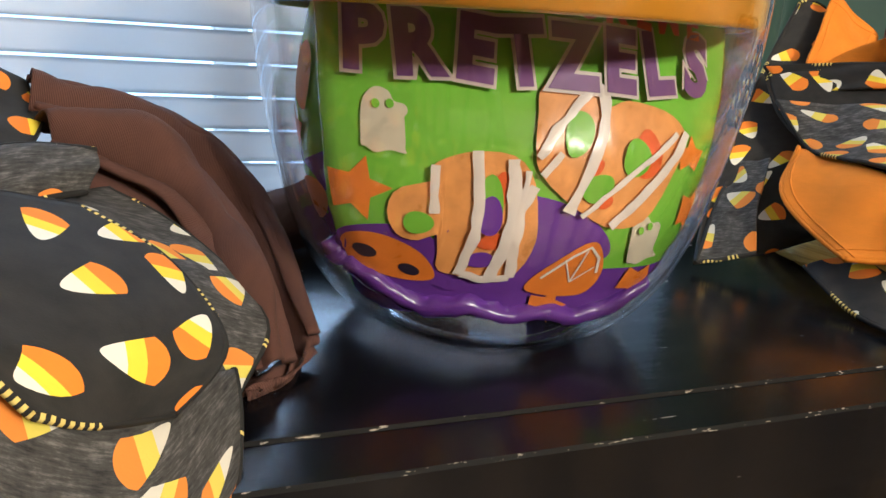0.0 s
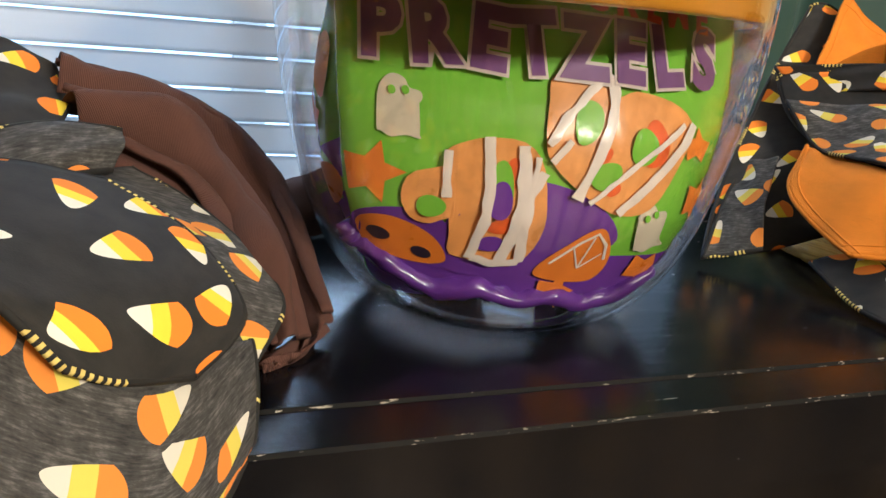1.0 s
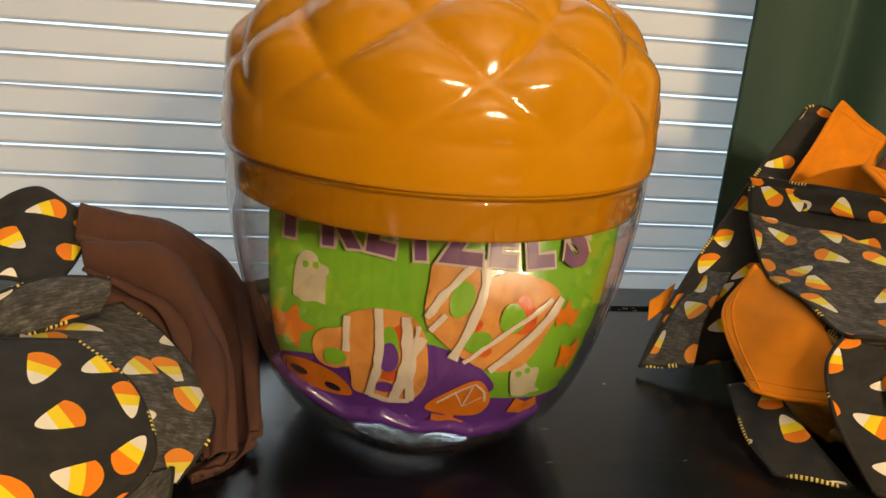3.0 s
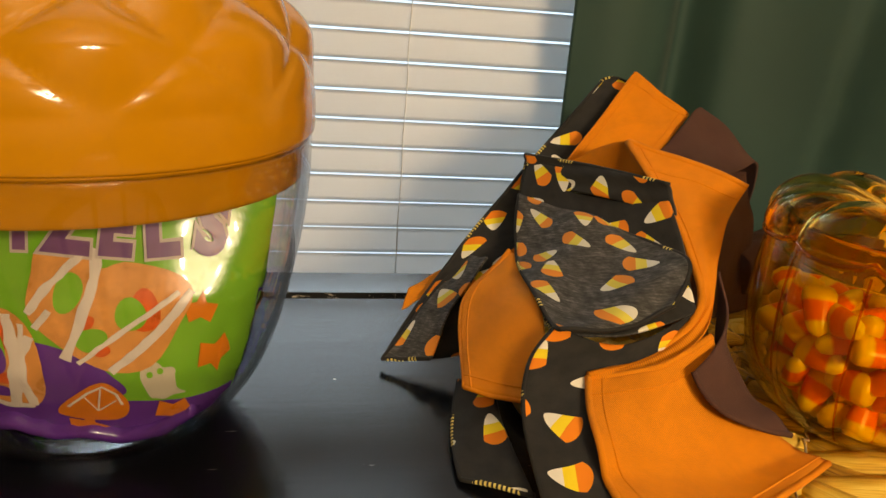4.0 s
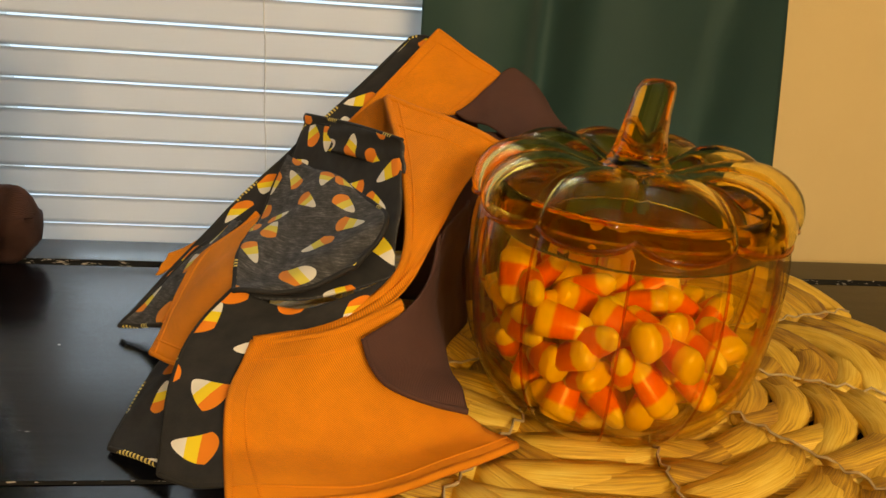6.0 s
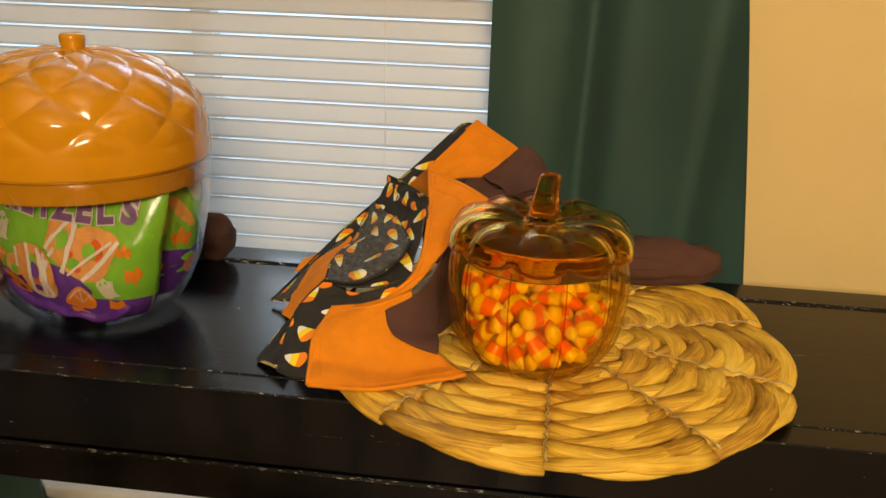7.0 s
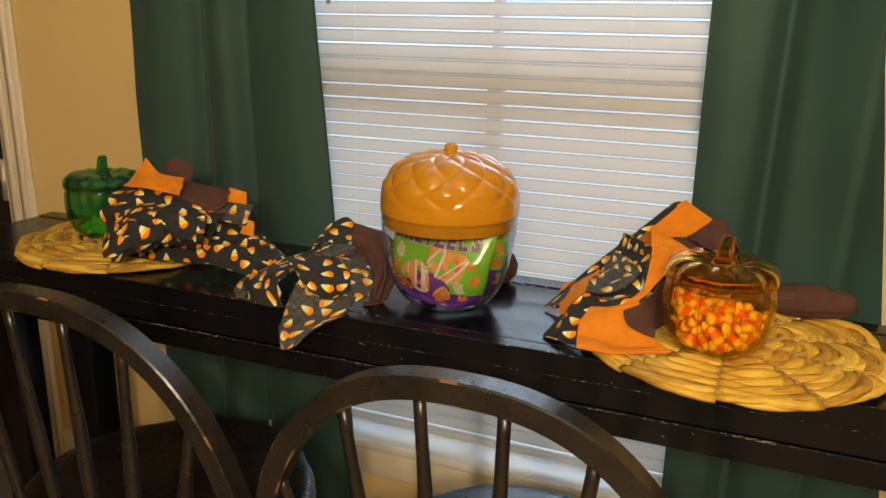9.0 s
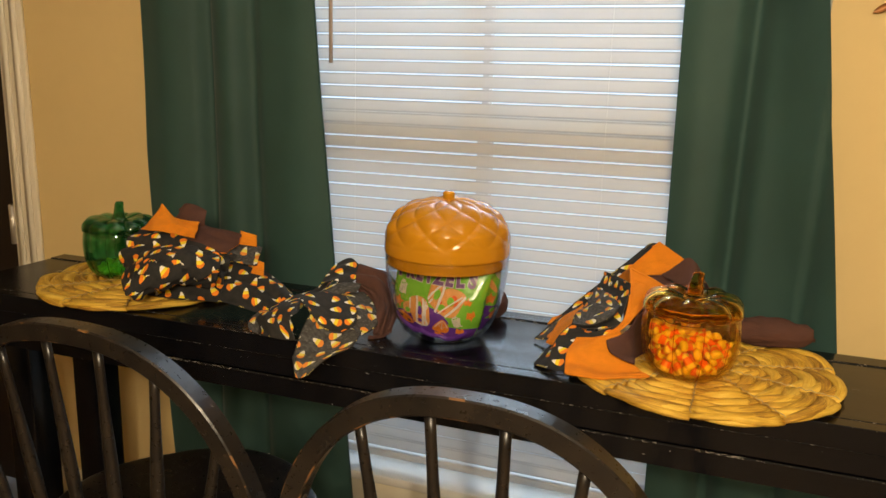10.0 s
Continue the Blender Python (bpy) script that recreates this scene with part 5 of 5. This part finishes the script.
roll("brown_fold", [(-0.178, 0.021, 0.834), (-0.137, 0.013, 0.814), (-0.119, -0.019, 0.788), (-0.11, -0.046, 0.765)], 0.005, B, left, 0.55, 23, lambda f: 0.35 + 0.65 * math.sin(math.pi * min(max(f, 0.02), 0.98)) ** 0.7)
cloth("brown_layer", [[(-0.088, -0.030, 0.772), (-0.100, -0.047, 0.763), (-0.116, -0.059, 0.762)], [(-0.093, -0.034, 0.762), (-0.102, -0.049, 0.762), (-0.117, -0.058, 0.762)], [(-0.097, -0.029, 0.762), (-0.108, -0.040, 0.762), (-0.121, -0.048, 0.762)]], left, B, seed=29, wrinkle=0.003, pleat=(3, 0.002))
roll("brown_roll", [(-0.115, 0.092, 0.777), (-0.07, 0.130, 0.780), (-0.02, 0.150, 0.785), (0.03, 0.154, 0.788), (0.064, 0.152, 0.788)], 0.025, B, left, 0.95, 7, lambda f: min(1, 0.45 + f) * ((1 - max(0, (f - 0.75) / 0.27) ** 2.2) ** 0.5 if f < 1 else 0.15))

far = thing("napkin_bundle", (-0.50, -0.02, TOP), "heaped napkins in candy-corn print, brown and orange", "napkins", "napkin bundles")
# lower heap on the mat
cloth("print_layer", [[(-0.645, 0.020, 0.885), (-0.570, 0.030, 0.885), (-0.500, 0.030, 0.872), (-0.430, 0.030, 0.850)], [(-0.645, -0.020, 0.862), (-0.570, -0.015, 0.868), (-0.500, -0.010, 0.858), (-0.430, 0.005, 0.838)], [(-0.640, -0.040, 0.825), (-0.570, -0.045, 0.830), (-0.500, -0.038, 0.825), (-0.430, -0.015, 0.812)], [(-0.630, -0.050, 0.780), (-0.570, -0.055, 0.780), (-0.500, -0.050, 0.780), (-0.430, -0.030, 0.778)]], far, P, R, nu=50, nv=40, seed=31, wrinkle=0.005, pleat=(3, 0.008), edge=SG("v1", "u0"))
# tail running out over the table
cloth("print_layer", [[(-0.480, 0.060, 0.835), (-0.410, 0.060, 0.825), (-0.350, 0.045, 0.808), (-0.300, 0.020, 0.790)], [(-0.480, 0.020, 0.828), (-0.410, 0.022, 0.818), (-0.350, 0.015, 0.803), (-0.295, -0.002, 0.787)], [(-0.475, -0.012, 0.805), (-0.410, -0.012, 0.797), (-0.350, -0.014, 0.787), (-0.295, -0.022, 0.778)], [(-0.470, -0.030, 0.782), (-0.410, -0.030, 0.778), (-0.350, -0.030, 0.769), (-0.300, -0.034, 0.765)]], far, P, R, nu=40, nv=26, seed=39, shift=(0.3, 0.7), wrinkle=0.004, pleat=(2, 0.006), edge=SG("v0", "v1", "u1"))
# rolled corner with its mouth towards the room
roll("print_roll", [(-0.430, -0.030, 0.838), (-0.470, -0.062, 0.850), (-0.510, -0.100, 0.838), (-0.538, -0.134, 0.808)], 0.034, P, far, 0.85, 5, lambda f: 0.75 + 0.35 * math.sin(math.pi * min(1, f * 1.2)) - 0.55 * max(0, f - 0.7))
cloth("print_layer", [[(-0.560, -0.040, 0.868), (-0.500, -0.050, 0.880), (-0.450, -0.030, 0.868)], [(-0.575, -0.075, 0.850), (-0.520, -0.095, 0.866), (-0.465, -0.075, 0.850)], [(-0.580, -0.095, 0.822), (-0.545, -0.118, 0.826), (-0.500, -0.110, 0.815)]], far, P, R, seed=32, shift=(0.4, 0.6), wrinkle=0.003, pleat=(2, 0.004), edge=SG("u0", "v1"))
cloth("print_layer", [[(-0.470, 0.050, 0.872), (-0.430, 0.058, 0.874), (-0.394, 0.060, 0.865)], [(-0.480, 0.018, 0.846), (-0.430, 0.016, 0.843), (-0.378, 0.014, 0.842)]], far, R, P, seed=33, nv=12, shift=(0.2, 0.5), wrinkle=0.003, label="heathered grey reverse of the print")
cloth("orange_layer", [[(-0.620, -0.004, 0.890), (-0.565, -0.010, 0.892), (-0.502, 0.0, 0.884)], [(-0.607, 0.016, 0.914), (-0.560, 0.006, 0.906), (-0.499, 0.005, 0.899)], [(-0.597, 0.030, 0.938), (-0.558, 0.024, 0.912), (-0.497, 0.010, 0.914)]], far, O, seed=34, wrinkle=0.004)
cloth("brown_layer", [[(-0.573, 0.060, 0.908), (-0.510, 0.064, 0.895), (-0.430, 0.045, 0.891)], [(-0.550, 0.030, 0.890), (-0.490, 0.030, 0.885), (-0.427, 0.032, 0.876)], [(-0.537, 0.005, 0.862), (-0.490, 0.005, 0.858), (-0.445, 0.018, 0.858)]], far, B, O, seed=35, wrinkle=0.003, pleat=(2, 0.003), edge=(O, ("v1",), 0.0012))
cloth("brown_layer", [[(-0.590, 0.070, 0.922), (-0.560, 0.058, 0.936), (-0.525, 0.070, 0.924)], [(-0.580, 0.040, 0.890), (-0.550, 0.025, 0.885), (-0.515, 0.040, 0.885)]], far, B, seed=36, wrinkle=0.005)
cloth("orange_layer", [[(-0.435, 0.050, 0.896), (-0.404, 0.056, 0.889)], [(-0.432, 0.040, 0.872), (-0.400, 0.050, 0.868)]], far, O, nu=8, nv=6, seed=37)
cloth("orange_layer", [[(-0.392, 0.030, 0.848), (-0.372, 0.030, 0.845)], [(-0.390, 0.014, 0.826), (-0.362, 0.012, 0.824)]], far, O, nu=8, nv=6, seed=38)


# ---------------- bow-back chairs ----------------
def chair(cx, y0, half, topz, seed, label):
    ob = thing("windsor_chair", (cx, y0 + 0.2, 0), label, "chair", "bow-back chairs")
    seat_z, yb = 0.445, y0 + 0.035

    def bow(s):
        a = math.pi * s
        c, d = math.cos(a), math.sin(a)
        e = 2 / 2.4
        x = cx - half * (abs(c) ** e) * (1 if c > 0 else -1)
        h = abs(d) ** e
        return Vector((x, yb + (y0 - yb) * h, seat_z + (topz - seat_z - 0.014) * h))

    bm = bmesh.new()
    rings = []
    n = 64
    for i in range(n + 1):
        p = bow(i / n)
        d = (bow(min(1, i / n + 0.01)) - bow(max(0, i / n - 0.01))).normalized()
        side = Vector((0, 1, 0))
        out = d.cross(side).normalized()
        w, t, c = 0.0155, 0.0135, 0.0022
        prof = [(-w + c, -t), (w - c, -t), (w, -t + c), (w, t - c), (w - c, t), (-w + c, t), (-w, t - c), (-w, -t + c)]
        j = 0.0006 * noise.noise(p * 14)
        rings.append([bm.verts.new(p + side * (a + j) + out * b) for a, b in prof])
    for a, b in zip(rings, rings[1:]):
        for k in range(8):
            q = (k + 1) % 8
            bm.faces.new((a[k], a[q], b[q], b[k])).material_index = k % 2
    bm.faces.new(rings[0][::-1])
    bm.faces.new(rings[-1])
    part("bow", bm, [M_CHAIR, M_RUBBED], ob, "black bow rail with worn brown edges", smooth=False)
    for k in range(6):
        x = cx + (k - 2.5) * 0.092
        lo, hi = 0.0, 1.0
        u = abs(x - cx) / half
        h = (1 - u ** 2.4) ** (1 / 2.4)
        xt = x
        zt = seat_z + (topz - seat_z - 0.028) * h
        xb = cx + (x - cx) * 0.72
        yt = yb + (y0 - yb) * h
        pts = [(xb + (xt - xb) * g, yb + (yt - yb) * g, seat_z - 0.01 + (zt - seat_z + 0.01) * g) for g in (i / 10 for i in range(11))]
        part("spindle", tube(pts, 0.0095, 10, 0.8, taper=lambda g: 0.78 + 0.4 * math.sin(math.pi * min(1, g * 1.15)) ** 2, up=Vector((0, 1, 0))), M_CHAIR, ob)
    bm = bmesh.new()
    seat = [(0.001, 0.020), (0.6, 0.014), (0.9, 0.018), (1.0, 0.012), (1.0, -0.004), (0.92, -0.018), (0.001, -0.020)]
    lathe(bm, (cx, y0 + 0.215, seat_z - 0.02), lambda s, a: (along(seat, s)[0] * 0.225 * (1 + 0.06 * abs(math.cos(a * 2))), along(seat, s)[1]), 28, 48)
    part("seat", bm, M_CHAIR, ob)
    for sx in (-1, 1):
        for sy in (-1, 1):
            a = Vector((cx + sx * 0.13, y0 + 0.215 + sy * 0.12, seat_z - 0.03))
            b = Vector((cx + sx * 0.20, y0 + 0.215 + sy * 0.19, 0.0))
            part("leg", tube([a.lerp(b, i / 12) for i in range(13)], 0.017, 12, taper=lambda g: 0.75 + 0.35 * math.sin(math.pi * g) + 0.08 * math.sin(g * 26), up=Vector((0, 1, 0))), M_CHAIR, ob)
        part("stretcher", tube([(cx + sx * 0.168, y0 + 0.215 - 0.155, 0.2), (cx + sx * 0.168, y0 + 0.215 + 0.155, 0.2)], 0.010, 10), M_CHAIR, ob)
    part("stretcher", tube([(cx - 0.168, y0 + 0.215, 0.2), (cx + 0.168, y0 + 0.215, 0.2)], 0.010, 10), M_CHAIR, ob)
    return ob


chair(0.165, -0.388, 0.265, 0.838, 1, "black bow-back wooden chair, rail worn brown, before the window")
chair(-0.415, -0.388, 0.295, 0.845, 2, "black bow-back wooden chair, rail worn brown, near the door")


# sprig of dark metal leaves on the wall
sprig = thing("wall_sprig", (0.64, WALL_Y, 1.34), "small rust-brown metal leaf sprig hung on the wall", "wall decor")
M_RUST = plain("brown_metal", (0.30, 0.12, 0.03), 0.45, 0.3, 60.0, 0.2, metal=0.4)
part("stem", tube(spline([(0.646, WALL_Y - 0.012, 1.342), (0.68, WALL_Y - 0.014, 1.359), (0.74, WALL_Y - 0.010, 1.394)], 12), 0.0022, 8), M_RUST, sprig)
for i, (x, z, a) in enumerate(((0.645, 1.312, 2.6), (0.652, 1.296, 3.6), (0.665, 1.335, 2.0), (0.675, 1.305, 4.3), (0.705, 1.36, 1.7), (0.715, 1.325, 4.6))):
    bm = bmesh.new()
    fr = []
    for k in range(9):
        f = k / 8
        w = 0.006 * math.sin(math.pi * min(f * 1.02, 1)) ** 0.8 + 0.0002
        d, n = Vector((math.cos(a), 0, math.sin(a))), Vector((-math.sin(a), 0, math.cos(a)))
        p = Vector((x, WALL_Y - 0.012, z + 0.034)) + d * (0.034 * f)
        fr.append([bm.verts.new(p + n * w * s + Vector((0, -0.004 * abs(s) * math.sin(math.pi * f) + o, 0))) for s in (-1, 0, 1) for o in (0, 0.0012)])
    for u, v in zip(fr, fr[1:]):
        for c in (0, 2):
            bm.faces.new((u[c], u[c + 2], v[c + 2], v[c]))
            bm.faces.new((u[c + 3], u[c + 1], v[c + 1], v[c + 3]))
    part("leaf", bm, M_RUST, sprig)
